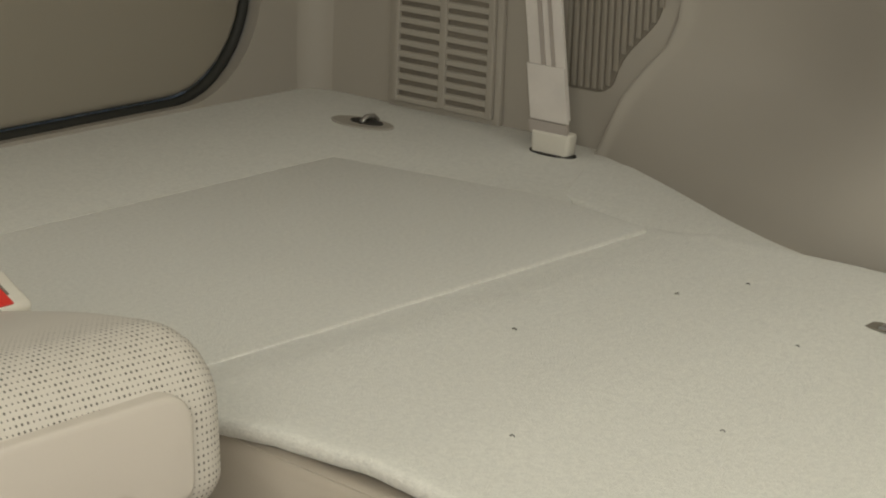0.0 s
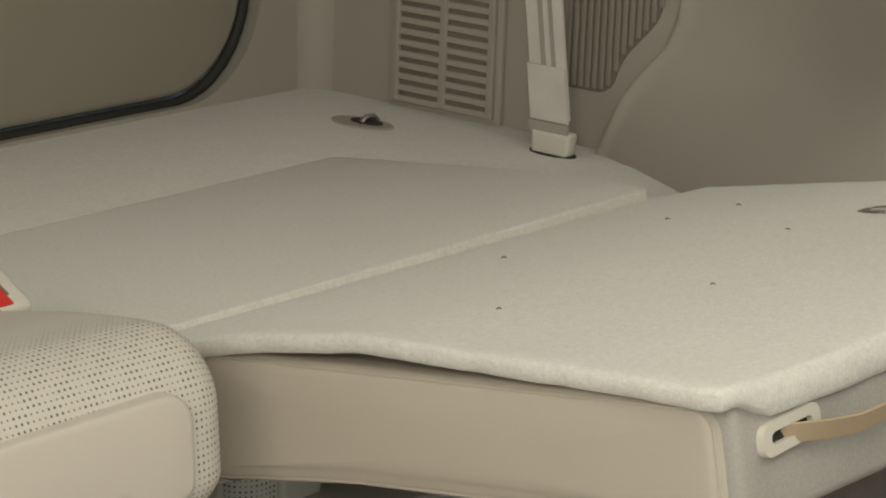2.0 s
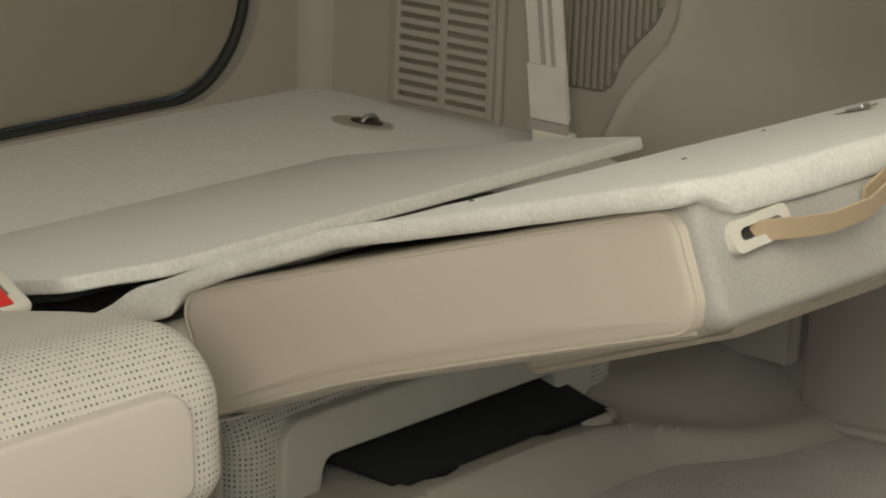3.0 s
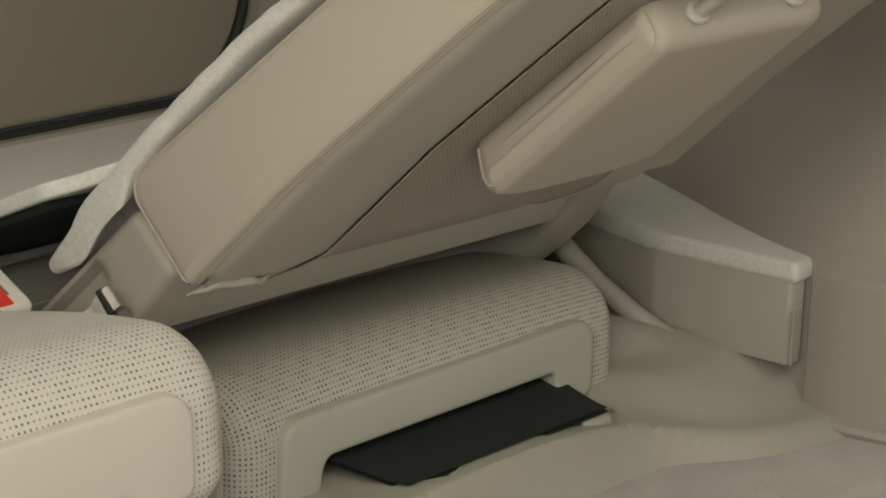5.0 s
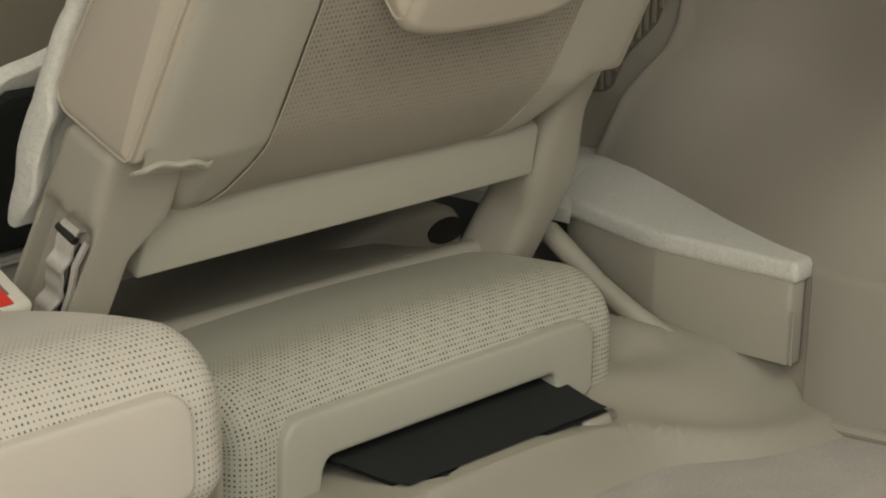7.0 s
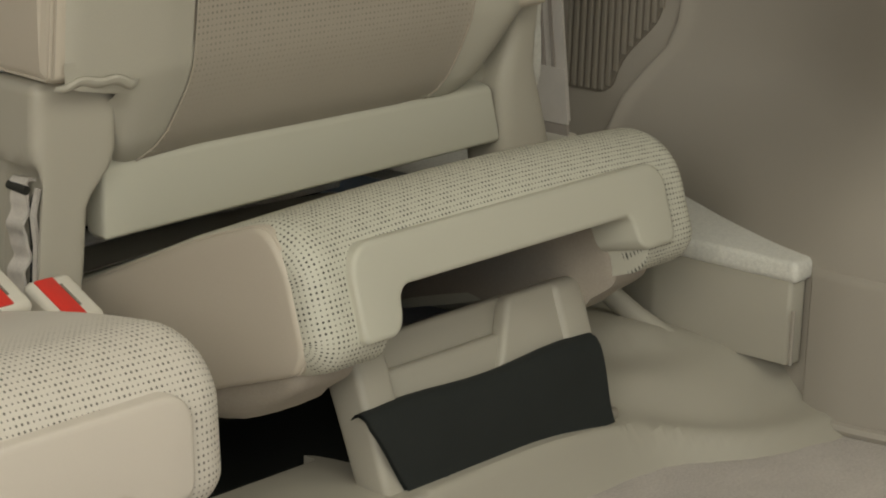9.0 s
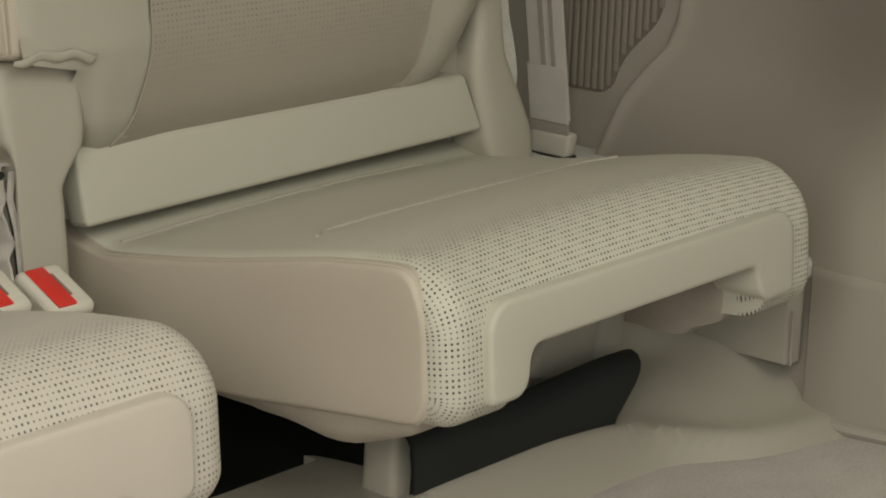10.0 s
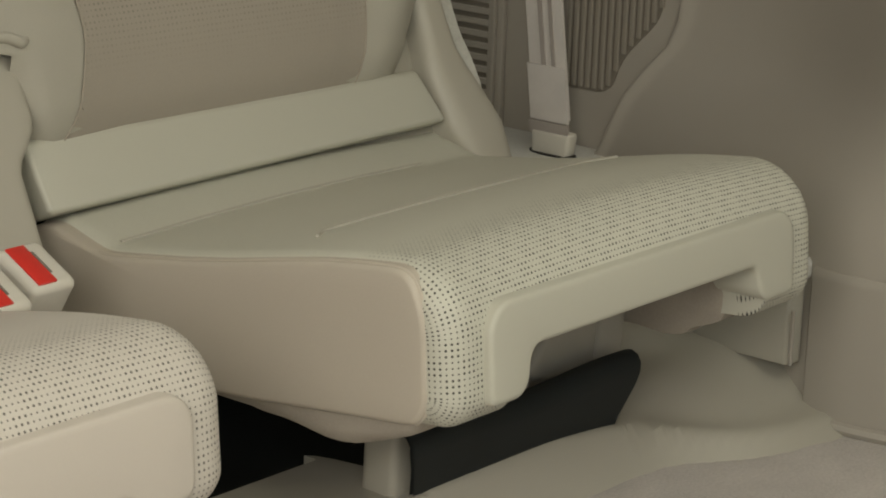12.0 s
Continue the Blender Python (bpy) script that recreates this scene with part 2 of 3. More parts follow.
SIDE_EDGE = [(0.0, 1.430), (0.139, 1.392), (0.157, 1.371), (0.190, 1.362), (0.214, 1.350), (0.255, 1.314), (0.270, 1.306), (0.30, 1.302), (1.12, 1.29)]


def structure():
    f = part("floor", grid(80, 80, lambda s, t: (-0.3 + 2.4 * s, -2.1 + 4.0 * t, 0.0015 * noise.noise((s * 40, t * 60, 0)))), FLOOR_CARPET)
    tagged(f, "pale beige looped carpet in the footwell", "carpet", kind="structure")
    ell = rounded([(0.2, 1.5495), (1.7605, 1.5495), (1.7605, 1.270), (1.80, 1.296), (1.915, 1.355), (1.99, 1.30), (1.99, 1.85), (0.2, 1.85)])
    c = part("cargo_floor", loft(ell, 0.1265, CARGO_Z, 0.002, "z", 2), CARPET)
    tagged(c, "light grey felt carpet of the load floor", "load floor", kind="structure")
    j = part("carpet_joint", box(1.10, 1.755, 1.535, 1.57, 0.112, 0.1185, 0.001), CARPET)
    tagged(j, "light grey felt strip under the floor joint", "load floor", kind="structure")
    # Solid black block put where the hollow under the floor lies in shade.
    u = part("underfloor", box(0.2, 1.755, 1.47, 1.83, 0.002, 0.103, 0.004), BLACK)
    tagged(u, "black block standing for the unlit void under the load floor", "floor well", kind="structure")
    q = part("wall_quarter", box(1.985, 2.03, 1.24, 1.95, 0.0, 1.12, 0.003), TRIM)
    tagged(q, "beige plastic quarter trim panel", "trim panel", kind="structure")

    def wall(s, t):
        """Out along the front, round the rear edge and back, from floor to window line."""
        z = 1.12 * t
        yend = curve_at(SIDE_EDGE, z, 0.012)
        front = s <= 0.5
        k = (s if front else 1 - s) * 2
        y = -2.2 + (yend + 2.2) * (1 - (1 - k) ** 2.4)
        x = curve_at(SIDE_BASE, y, 0.045) + 0.02 * max(z - 0.14, 0) ** 1.2
        flare = smooth01((y - yend + 0.50) / 0.48) * smooth01((z - 0.142) / 0.12)
        x += flare * max(0.0, 1.968 - x)
        bead = 0.006 * smooth01((y - yend + 0.02) / 0.02) * (1 - smooth01((y - yend + 0.004) / 0.006))
        return (x - bead if front else x + 0.03, y, z)

    w = part("wall_side", grid(160, 44, wall), TRIM)
    tagged(w, "smooth beige plastic side trim bulging over the wheel arch", "trim panel", kind="structure")
    sill = rounded([(1.7665, 0.0), (1.7665, 0.132, 0.006), (1.780, 0.139, 0.004), (1.83, 0.140), (1.83, 0.0)], 4)
    w2 = part("sill_trim", loft([Vector((q.x, q.y)) for q in sill], -1.5, 1.0295, 0.003, "y", 2, 60, lambda x, y, z: (x + curve_at(SIDE_BASE, y, 0.045) - 1.7715, y, z)), TRIM)
    tagged(w2, "beige plastic lower side trim", "trim panel", kind="structure")
    foot = part("trim_foot", tube([(curve_at(SIDE_BASE, y, 0.045) - 0.006, y, 0.004) for y in np.linspace(0.3, 1.0, 30)], 0.006, 8), TRIM)
    tagged(foot, "beige plastic bead along the carpet edge", "trim strip", kind="structure")
    # rounded corner between quarter trim and tailgate surround
    def corner(s, t):
        a = s * math.pi / 2
        return (1.950 + 0.0365 * math.cos(a), 1.740 + 0.0405 * math.sin(a), 0.10 + 1.02 * t)
    k = part("trim_corner", grid(16, 4, corner), TRIM)
    tagged(k, "rounded beige plastic corner trim", "trim panel", kind="structure")
    bm = bmesh.new()
    hole = rounded([(0.2, 0.143), (1.903, 0.143, 0.11), (1.917, 1.0, 0.1), (0.2, 1.0)], 10)
    front = [bm.verts.new((h.x, 1.781, h.y)) for h in hole]
    inner = [bm.verts.new((h.x + (0.008 if h.x > 0.3 else 0), 1.817, h.y - 0.004)) for h in hole]
    rim = []
    for h in hole:
        o = h + (h - Vector((1.2, 0.6))) * 3
        rim.append(bm.verts.new((min(max(o.x, 0.2), 2.03), 1.777, min(max(o.y, 0.10), 1.12))))
    n = len(hole)
    for i in range(n):
        j = (i + 1) % n
        bm.faces.new((rim[i], rim[j], front[j], front[i]))
        bm.faces.new((front[i], front[j], inner[j], inner[i]))
    s = part("wall_tail", bm, TRIM)
    tagged(s, "beige plastic surround of the tailgate opening", "trim panel", kind="structure")
    seal = part("door_seal", tube([(h.x - (0.003 if h.x > 0.3 else 0), 1.803, h.y - 0.001) for h in hole], 0.0058, 10), RUBBER)
    tagged(seal, "black rubber weather seal round the tailgate", "seal", kind="structure")
    lining = rounded([(0.2, 0.148), (1.896, 0.148, 0.105), (1.911, 0.70, 0.06), (0.2, 0.70)], 8)
    d = part("tailgate", loft(lining, 1.801, 1.86, 0.010, "y"), DARK_TRIM)
    tagged(d, "closed tailgate with brown-beige plastic lining", "tailgate", kind="structure")
    r = part("ceiling", box(-0.3, 2.05, -2.2, 1.95, 1.12, 1.16, 0.005), HEADLINER)
    tagged(r, "beige fabric headliner", "ceiling", kind="structure")
    l = part("wall_left", box(-0.33, -0.30, 0.55, 1.95, 0.0, 1.12, 0.004), TRIM)
    tagged(l, "beige plastic trim of the opposite side", "trim panel", kind="structure")


structure()


# ---- seats ----
# side outline of a cushion, from its top rear forwards, down the front and back underneath (y, z, radius)
CUSHION = [(1.362, 0.206, 0.02), (1.332, 0.224, 0.018), (1.276, 0.2085, 0.010), (1.18, 0.223, 0.05), (1.06, 0.249, 0.03), (0.957, 0.262, 0.060), (0.947, 0.150, 0.024),
           (1.02, 0.143, 0.03), (1.16, 0.126, 0.05), (1.362, 0.126, 0.03)]


SEAMLINE = lambda x0, w: [(x0 + w * u, y) for u, y in ((0.05, 1.075), (0.09, 1.088), (0.125, 1.105), (0.135, 1.122), (0.175, 1.133), (0.25, 1.131), (0.40, 1.126), (0.57, 1.122), (0.73, 1.127), (0.864, 1.134), (0.95, 1.122))]


def cushion(x0, x1, label, origin, pitch, notch, dark, rim, lit_tone, front):
    """A folding seat's cushion: padded body, perforated front cover, valance, seams, cloth below."""
    seat = group_of("seat_cushion", label, "seat cushion", "third-row seats")
    oy, oz = origin
    sh = lambda pts: [(p[0] - oy, p[1] - oz, *p[2:]) for p in pts]
    o = rounded(sh(CUSHION), 8)
    lengths = [0.0]
    for a, b in zip(o, o[1:]):
        lengths.append(lengths[-1] + (b - a).length)
    v0 = next(l for l, q in zip(lengths, o) if q.x < 1.05 - oy)
    v1 = next(l for l, q in zip(lengths, o) if q.y < 0.152 - oz)
    cover = perforated("perforated_leather", lit_tone, v0, v1 + 0.01, x0 - 0.02, x1 + 1, pitch=pitch, hole=0.222 if dark < 0.1 else 0.220, fade=0.05, dark=dark)
    w = x1 - x0
    xl, xr = x0 + 0.033, x1 - 0.045
    zt, zb, zm = 0.232 - oz, 0.163 - oz, notch - oz
    na, nb = xl + 0.046, xr - 0.052

    def crown(x, y, z):
        t = min(max((x - x0) / w, 0), 1)
        bulge = 0.006 * math.sin(math.pi * t) if z > 0.19 - oz else 0
        lift = smooth01((x - na + 0.014) / 0.012) * smooth01((nb + 0.022 - x) / 0.012) * smooth01((1.30 - oy - y) / 0.05)
        low = max(zm + 0.012 - z, 0) * lift
        return (x, y, z + bulge + low)

    part("body", loft(o, x0, x1, rim, "x", 7, 70, crown, 0.003), cover, seat)
    v = rounded([(xl, zb, 0.006), (xl + 0.040, zb, 0.014), (xl + 0.045, zm, 0.010), (nb, zm, 0.008), (nb + 0.006, zb + 0.004, 0.012),
                 (xr, zb + 0.004, 0.010), (xr, zt, 0.022), (xl, zt, 0.022)], 6)
    part("valance", ring_free(v, 0.9425 - oy, 0.985 - oy, lambda z: 0.07 * max(0, z - zb)), front, seat, "smooth beige plastic front panel")
    u = rounded(sh([(1.30, 0.150, 0.02), (0.985, 0.168, 0.012), (0.985, 0.140, 0.015), (1.030, 0.122, 0.03), (1.085, 0.119, 0.02), (1.12, 0.125, 0.03), (1.30, 0.124, 0.02)]), 6)

    def sag(x, y, z):
        k = 1 if z < 0.128 - oz else 0
        c = crown(x, y, z)
        return (x, y, c[2] - k * (0.003 * math.sin(x * 55 + y * 25) + 0.002 * math.sin(y * 80 + x * 40)))

    part("under_cloth", loft(u, x0 + 0.006, x1 - 0.02, 0.012, "x", 4, 60, sag), UNDERCLOTH, seat, "loose creased beige cloth underside")

    def top(x, y):
        """Height of the cover's upper side."""
        pts = [q for q in o if q.y > 0.19 - oz]
        pts.sort(key=lambda q: q.x)
        z = float(np.interp(y - oy, [q.x for q in pts], [q.y for q in pts]))
        return z + 0.006 * math.sin(math.pi * (x - x0) / w)

    def seam(points, name="seam"):
        ps = []
        for (xa, ya), (xb, yb) in zip(points, points[1:]):
            for k in range(6):
                x, y = xa + (xb - xa) * k / 6, ya + (yb - ya) * k / 6
                ps.append((x, y - oy, top(x, y) + 0.0004))
        part(name, tube(ps, 0.0014, 8), LEATHER_GREY, seat, "sewn seam")

    a, b = x0 + 0.022, x1 - 0.022
    seam([(a, 1.276), (b, 1.276)])
    seam(SEAMLINE(x0, w)[3:])
    # plain leather side panel with a welt round its edge
    flank = [Vector((q.x + 0.018 * smooth01((1.0 - oy - q.x) / 0.05), q.y)) for q in inset_path(o, lambda q: True, 0.0030)]
    part("side_panel", loft(flank, x0 - 0.0022, x0 + 0.03, 0.0045, "x", 4, 4, crown, 0.0022), LEATHER, seat, "plain beige leather side panel")
    edge = [q for q in flank if q.x < 1.28 - oy and (q.y > 0.19 - oz or q.x < 0.985 - oy)]
    part("welt", tube([crown(x0 + 0.0030, q.x, q.y) for q in edge], 0.0011, 6), LEATHER, seat, "raised leather welt")
    return seat


def ring_free(outline, u0, u1, lean):
    """A flat panel of any outline, thick along y, with a narrow bevel at its front."""
    bm = bmesh.new()
    n = len(outline)
    area = sum(outline[i - 1].x * outline[i].y - outline[i].x * outline[i - 1].y for i in range(n))
    sign = 1 if area > 0 else -1
    rows = []
    for u, inset in ((u1, 0), (u0 + 0.0035, 0), (u0 + 0.0016, 0.0006), (u0 + 0.0005, 0.0018), (u0, 0.0045)):
        row = []
        for i in range(n):
            d = (outline[(i + 1) % n] - outline[i - 1]).normalized()
            q = outline[i] - Vector((d.y, -d.x)) * sign * inset
            row.append(bm.verts.new((q.x, u + lean(q.y), q.y)))
        rows.append(row)
    for j in range(4):
        for i in range(n):
            k = (i + 1) % n
            bm.faces.new((rows[j][i], rows[j][k], rows[j + 1][k], rows[j + 1][i]))
    bm.faces.new(rows[0])
    bm.faces.new(rows[4])
    bm.normal_update()
    bmesh.ops.triangulate(bm, faces=[f for f in bm.faces if len(f.verts) > 4])
    return bm


CUSHION_ORIGIN = (0.933, 0.138)
# Cover tones carry the cast of light: greener here, rosier on the neighbour.
moving_cushion = cushion(1.20, 1.648, "beige perforated leather seat cushion rising from its stowed place", CUSHION_ORIGIN, 0.0040, 0.196, 0.025, 0.022, (0.528, 0.518, 0.440), VALANCE)
fixed_cushion = cushion(0.48, 1.027, "beige perforated leather cushion of the neighbouring seat", CUSHION_ORIGIN, 0.0042, 0.180, 0.11, 0.034, (0.560, 0.522, 0.462), ROSY_LIT_VALANCE)
fixed_cushion.matrix_basis = pose(0, CUSHION_ORIGIN[0] + 0.018, CUSHION_ORIGIN[1])


def felt_sheet(left, right, y0, y1, z0, z1, warp, nu=44, nv=56, r=0.006):
    """A felt slab between the edges left(y) and right(y), its rim rounded, its faces fine enough to undulate."""
    bm = bmesh.new()

    def sheet(z):
        rows = []
        for j in range(nv + 1):
            y = y0 - r + (y1 - y0 + 2 * r) * j / nv
            xa, xb = left(y) + r, right(y) - r
            rows.append([Vector((xa + (xb - xa) * i / nu, y, z)) for i in range(nu + 1)])
        return rows

    def loop(g):
        return [g[0][i] for i in range(nu)] + [g[j][nu] for j in range(nv)] + [g[nv][i] for i in range(nu, 0, -1)] + [g[j][0] for j in range(nv, 0, -1)]

    faces = []
    rims = []
    for z, up in ((z1, 1), (z0, -1)):
        pts = sheet(z)
        vs = [[bm.verts.new(warp(*q)) for q in row] for row in pts]
        for j in range(nv):
            for i in range(nu):
                faces.append((vs[j][i], vs[j][i + 1], vs[j + 1][i + 1], vs[j + 1][i]))
        rims.append((loop(pts), loop(vs)))
    base, top = rims[0]
    n = len(base)
    out = []
    for i in range(n):
        d = (base[(i + 1) % n] - base[i - 1]).normalized()
        out.append(Vector((d.y, -d.x, 0)))
    sign = 1 if out[nu // 2].y * (y0 - y1) > 0 else -1
    last = top
    half = (z1 - z0) / 2
    for k in range(1, 6):
        a = k / 6 * math.pi
        row = [bm.verts.new(warp(*(base[i] + out[i] * sign * r * math.sin(a) + Vector((0, 0, -half * (1 - math.cos(a))))))) for i in range(n)]
        faces += [(last[i], last[(i + 1) % n], row[(i + 1) % n], row[i]) for i in range(n)]
        last = row
    low = rims[1][1]
    faces += [(last[i], last[(i + 1) % n], low[(i + 1) % n], low[i]) for i in range(n)]
    for f in faces:
        bm.faces.new(f)
    return bm


def backrest():
    """The folding backrest, in the space of its hinge: y along it (negative towards its top), z to its carpeted back."""
    b = group_of("backrest_of_seat", "beige leather folding seat backrest with a carpeted back", "seat backrest")

    def fall(y):
        """The back drops away towards the upper end."""
        return 0.095 * max(0.0, -y - 0.36) * smooth01((-y - 0.33) / 0.10)

    def dish(x, y, z):
        if z > -0.02:
            return (x, y, z - fall(y) * smooth01((z + 0.02) / 0.03))
        d = smooth01((x - 1.19) / 0.10) * smooth01((1.60 - x) / 0.09)
        return (x, y, z + 0.009 * d)

    front = [(0.144, -0.020), (0.156, -0.036), (0.17, -0.0455), (0.20, -0.0555), (0.225, -0.0615), (0.35, -0.0592), (0.50, -0.0662), (0.627, -0.0740)]
    pad = rounded([(-0.2250, -0.0615, 0.008), (-0.2215, 0.0230, 0.020), (-0.6270, 0.0230, 0.016), (-0.6270, -0.0740, 0.024), (-0.50, -0.0662, 0.03), (-0.35, -0.0592, 0.03)], 7)
    part("side_cover", loft(pad, 1.1075, 1.642, 0.010, "x", 5, 44, dish, 0.003), LEATHER, b, "smooth beige leather cover")

    # sewn line where the side panel meets the front
    line = []
    for k in range(41):
        y = -0.2300 - 0.385 * k / 40
        line.append((1.1125, y, float(np.interp(-y, [q[0] for q in front], [q[1] for q in front])) + 0.0018))
    part("piping", tube(line, 0.0013, 6), SEAM, b, "sewn line along the front edge")

    # grey bolsters either side of the centre panel
    def bolster(xa, xb, outer):
        def at(s, t):
            y = -0.236 - 0.384 * t
            x = xa + (xb - xa) * s
            base = float(np.interp(-y, [q[0] for q in front], [q[1] for q in front]))
            edge = min(1, 6 * s, 6 * (1 - s)) * smooth01(8 * t)
            tuck = 0.0075 * (1 - smooth01(abs(s - outer) / 0.10)) + 0.0075 * smooth01((t - 0.94) / 0.06)
            return Vector(dish(x, y, base)) + Vector((0, 0, tuck - 0.0022 - 0.0012 * edge))
        return at

    part("bolster", grid(16, 34, bolster(1.1125, 1.2400, 0)), LEATHER_GREY, b, "smooth grey leather bolster")
    part("bolster", grid(16, 34, bolster(1.5450, 1.6370, 1)), LEATHER_GREY, b, "smooth grey leather bolster")

    # lower end of the cover, drawn in at both corners
    def lower(s, t):
        y = -0.1440 - 0.0960 * t
        xl = float(np.interp(-y, [0.144, 0.165, 0.200, 0.212, 0.222, 0.24], [1.200, 1.186, 1.175, 1.170, 1.120, 1.1180]))
        xr = float(np.interp(-y, [0.144, 0.17, 0.205, 0.228, 0.24], [1.592, 1.604, 1.622, 1.636, 1.641]))
        x = xl + (xr - xl) * s
        base = float(np.interp(-y, [q[0] for q in front], [q[1] for q in front]))
        roll = 0.016 * (1 - min(1, (x - xl) / 0.016)) ** 2 * smooth01((0.216 + y) / 0.02) + 0.026 * (1 - min(1, (xr - x) / 0.055)) ** 2
        return Vector(dish(x, y, base)) + Vector((0, 0, roll - 0.0022))

    part("lower_cover", grid(60, 24, lower), LEATHER_GREY, b, "grey leather lower cover")

    part("back_frame", box(1.188, 1.632, -0.235, -0.100, -0.012, 0.010, 0.004), PLASTIC, b, "beige plastic frame behind the cover")

    def panel(s, t):
        y = -0.150 - 0.440 * t
        left = float(np.interp(-y, [0.148, 0.17, 0.21, 0.26, 0.60], [1.218, 1.230, 1.240, 1.242, 1.240]))
        right = float(np.interp(-y, [0.148, 0.18, 0.24, 0.60], [1.532, 1.540, 1.545, 1.546]))
        x = left + (right - left) * s
        base = float(np.interp(-y, [q[0] for q in front], [q[1] for q in front]))
        puff = 0.0034 + 0.0022 * min(1, 9 * s, 9 * (1 - s))
        return Vector(dish(x, y, base - puff))

    bm = grid(40, 36, panel)
    uvl = bm.loops.layers.uv.new("UVMap")
    for f in bm.faces:
        for lp in f.loops:
            lp[uvl].uv = (lp.vert.co.x, -lp.vert.co.y)
    part("centre_panel", bm, CENTRE_CLOTH, b, "perforated beige centre panel")
    for e in (0, 1):
        part("seam", tube([panel(e, k / 36) + Vector((0, 0, -0.0006)) for k in range(37)], 0.0007, 6), SEAM, b, "stitched seam")
        for k in range(84):
            q = panel(0.010 if e == 0 else 0.990, (k + 0.5) / 84)
            x = q.x
            part("stitch", box(x - 0.0004, x + 0.0004, q.y - 0.0013, q.y + 0.0013, q.z - 0.0005, q.z + 0.0006, 0.0003, 1), SEAM, b)
    bar = rounded([(-0.0965, -0.036, 0.004), (-0.096, -0.016, 0.004), (-0.156, -0.004, 0.006), (-0.153, -0.030, 0.006)], 4)

    def slant(x, y, z):
        """Ends cut askew, the far end a little higher."""
        k = (x - 1.178) / 0.444
        y -= 0.009 * k * smooth01((y + 0.155) / 0.05)
        chamfer = 0.012 * max(0.0, 1 - 12 * k) * smooth01((y + 0.122) / 0.028)
        return (x + chamfer + (0.010 * (1 - k) - 0.012 * k) * smooth01((-y - 0.095) / 0.06), y, z)

    closing = part("closing_panel", loft(bar, 1.1780, 1.6270, 0.004, "x", 4, 12, slant), VALANCE, b, "smooth beige plastic lower closing panel")
    # hinge covers at both ends
    br = rounded([(-0.224, -0.046, 0.010), (-0.220, 0.006, 0.010), (-0.085, 0.006, 0.02), (0.03, 0.006, 0.03), (0.03, -0.045, 0.03), (-0.09, -0.052, 0.03), (-0.16, -0.050, 0.02)], 4)

    def bracket(x, y, z):
        """Hollowed on its outer side below, narrower towards the hinge."""
        hollow = 0.016 * smooth01((y + 0.166) / 0.012) * smooth01((z + 0.052) / 0.012) * smooth01((0.002 - z) / 0.006) * (1 - smooth01((x - 1.112) / 0.03))
        waist = 0.025 * smooth01((y + 0.168) / 0.040) * smooth01((x - 1.130) / 0.045)
        return (x + hollow - waist, y, z)

    bm = loft(br, 1.110, 1.185, 0.009, "x", 4, 1)
    for _ in range(5):
        bmesh.ops.subdivide_edges(bm, edges=[e for e in bm.edges if e.calc_length() > 0.010], cuts=1)
        bmesh.ops.triangulate(bm, faces=[f for f in bm.faces if len(f.verts) > 4])
    for v in bm.verts:
        v.co = bracket(*v.co)
    cover = part("hinge_cover", bm, PLASTIC, b, "beige plastic hinge cover", 50)
    strap = [(1.128, -0.150, -0.024), (1.119, -0.1515, -0.024)]
    for k in range(44):
        v = k / 43
        strap.append((1.1165 + 0.0022 * math.sin(v * 17) + 0.0010 * math.sin(v * 41), -0.149 + 0.105 * v, -0.0245 - 0.008 * v + 0.0010 * math.sin(v * 23)))
    part("strap", ribbon(strap, 0.017, (0, 0.12, 1), 0.0022), SILVER, cover, "crumpled silver webbing strap")
    part("strap_eye", tube([(1.1165, -0.1455, -0.0335), (1.1165, -0.1455, -0.015)], 0.0032, 10), RUBBER, cover, "dark eye of the strap")
    part("strap_edge", ribbon([(1.123, -0.142, -0.0355), (1.119, -0.13, -0.036), (1.122, -0.108, -0.037), (1.120, -0.05, -0.041)], 0.005, (0, 0.12, 1), 0.002), BLACK, cover, "dark edge of the strap")
    part("strap_edge", ribbon([(1.121, -0.148, -0.040), (1.117, -0.13, -0.0405), (1.120, -0.108, -0.042), (1.118, -0.05, -0.046)], 0.004, (0, 0.12, 1), 0.003), SILVER, cover, "crumpled silver webbing edge")
    # far hinge cover, swept outwards to its foot
    br2 = rounded([(-0.232, -0.036, 0.01), (-0.232, 0.008, 0.01), (-0.10, 0.012, 0.02), (0.03, 0.018, 0.02), (0.03, -0.040, 0.02), (-0.08, -0.042, 0.03), (-0.16, -0.036, 0.03)], 5)

    def sweep(x, y, z):
        k = (x - 1.622) / 0.040
        out = float(np.interp(-y, [0.015, 0.06, 0.098, 0.13, 0.165, 0.19, 0.232], [0.024, 0.027, 0.031, 0.019, 0.004, 0.002, 0.002]))
        lean = float(np.interp(-y, [0.015, 0.06, 0.098, 0.15, 0.19, 0.232], [0.020, 0.020, 0.006, 0.000, 0.006, 0.006]))
        return (x + lean * (1 - k) + out * k, y, z)

    bm = loft(br2, 1.622, 1.662, 0.012, "x", 4, 2)
    for _ in range(4):
        bmesh.ops.subdivide_edges(bm, edges=[e for e in bm.edges if e.calc_length() > 0.014], cuts=1)
        bmesh.ops.triangulate(bm, faces=[f for f in bm.faces if len(f.verts) > 4])
    for v in bm.verts:
        v.co = sweep(*v.co)
    part("hinge_cover", bm, PLASTIC, b, "beige plastic hinge cover swept out to its foot", 50)
    part("hinge_tube", tube([(1.13, 0, -0.004), (1.67, 0, -0.004)], 0.010), PLASTIC, b)
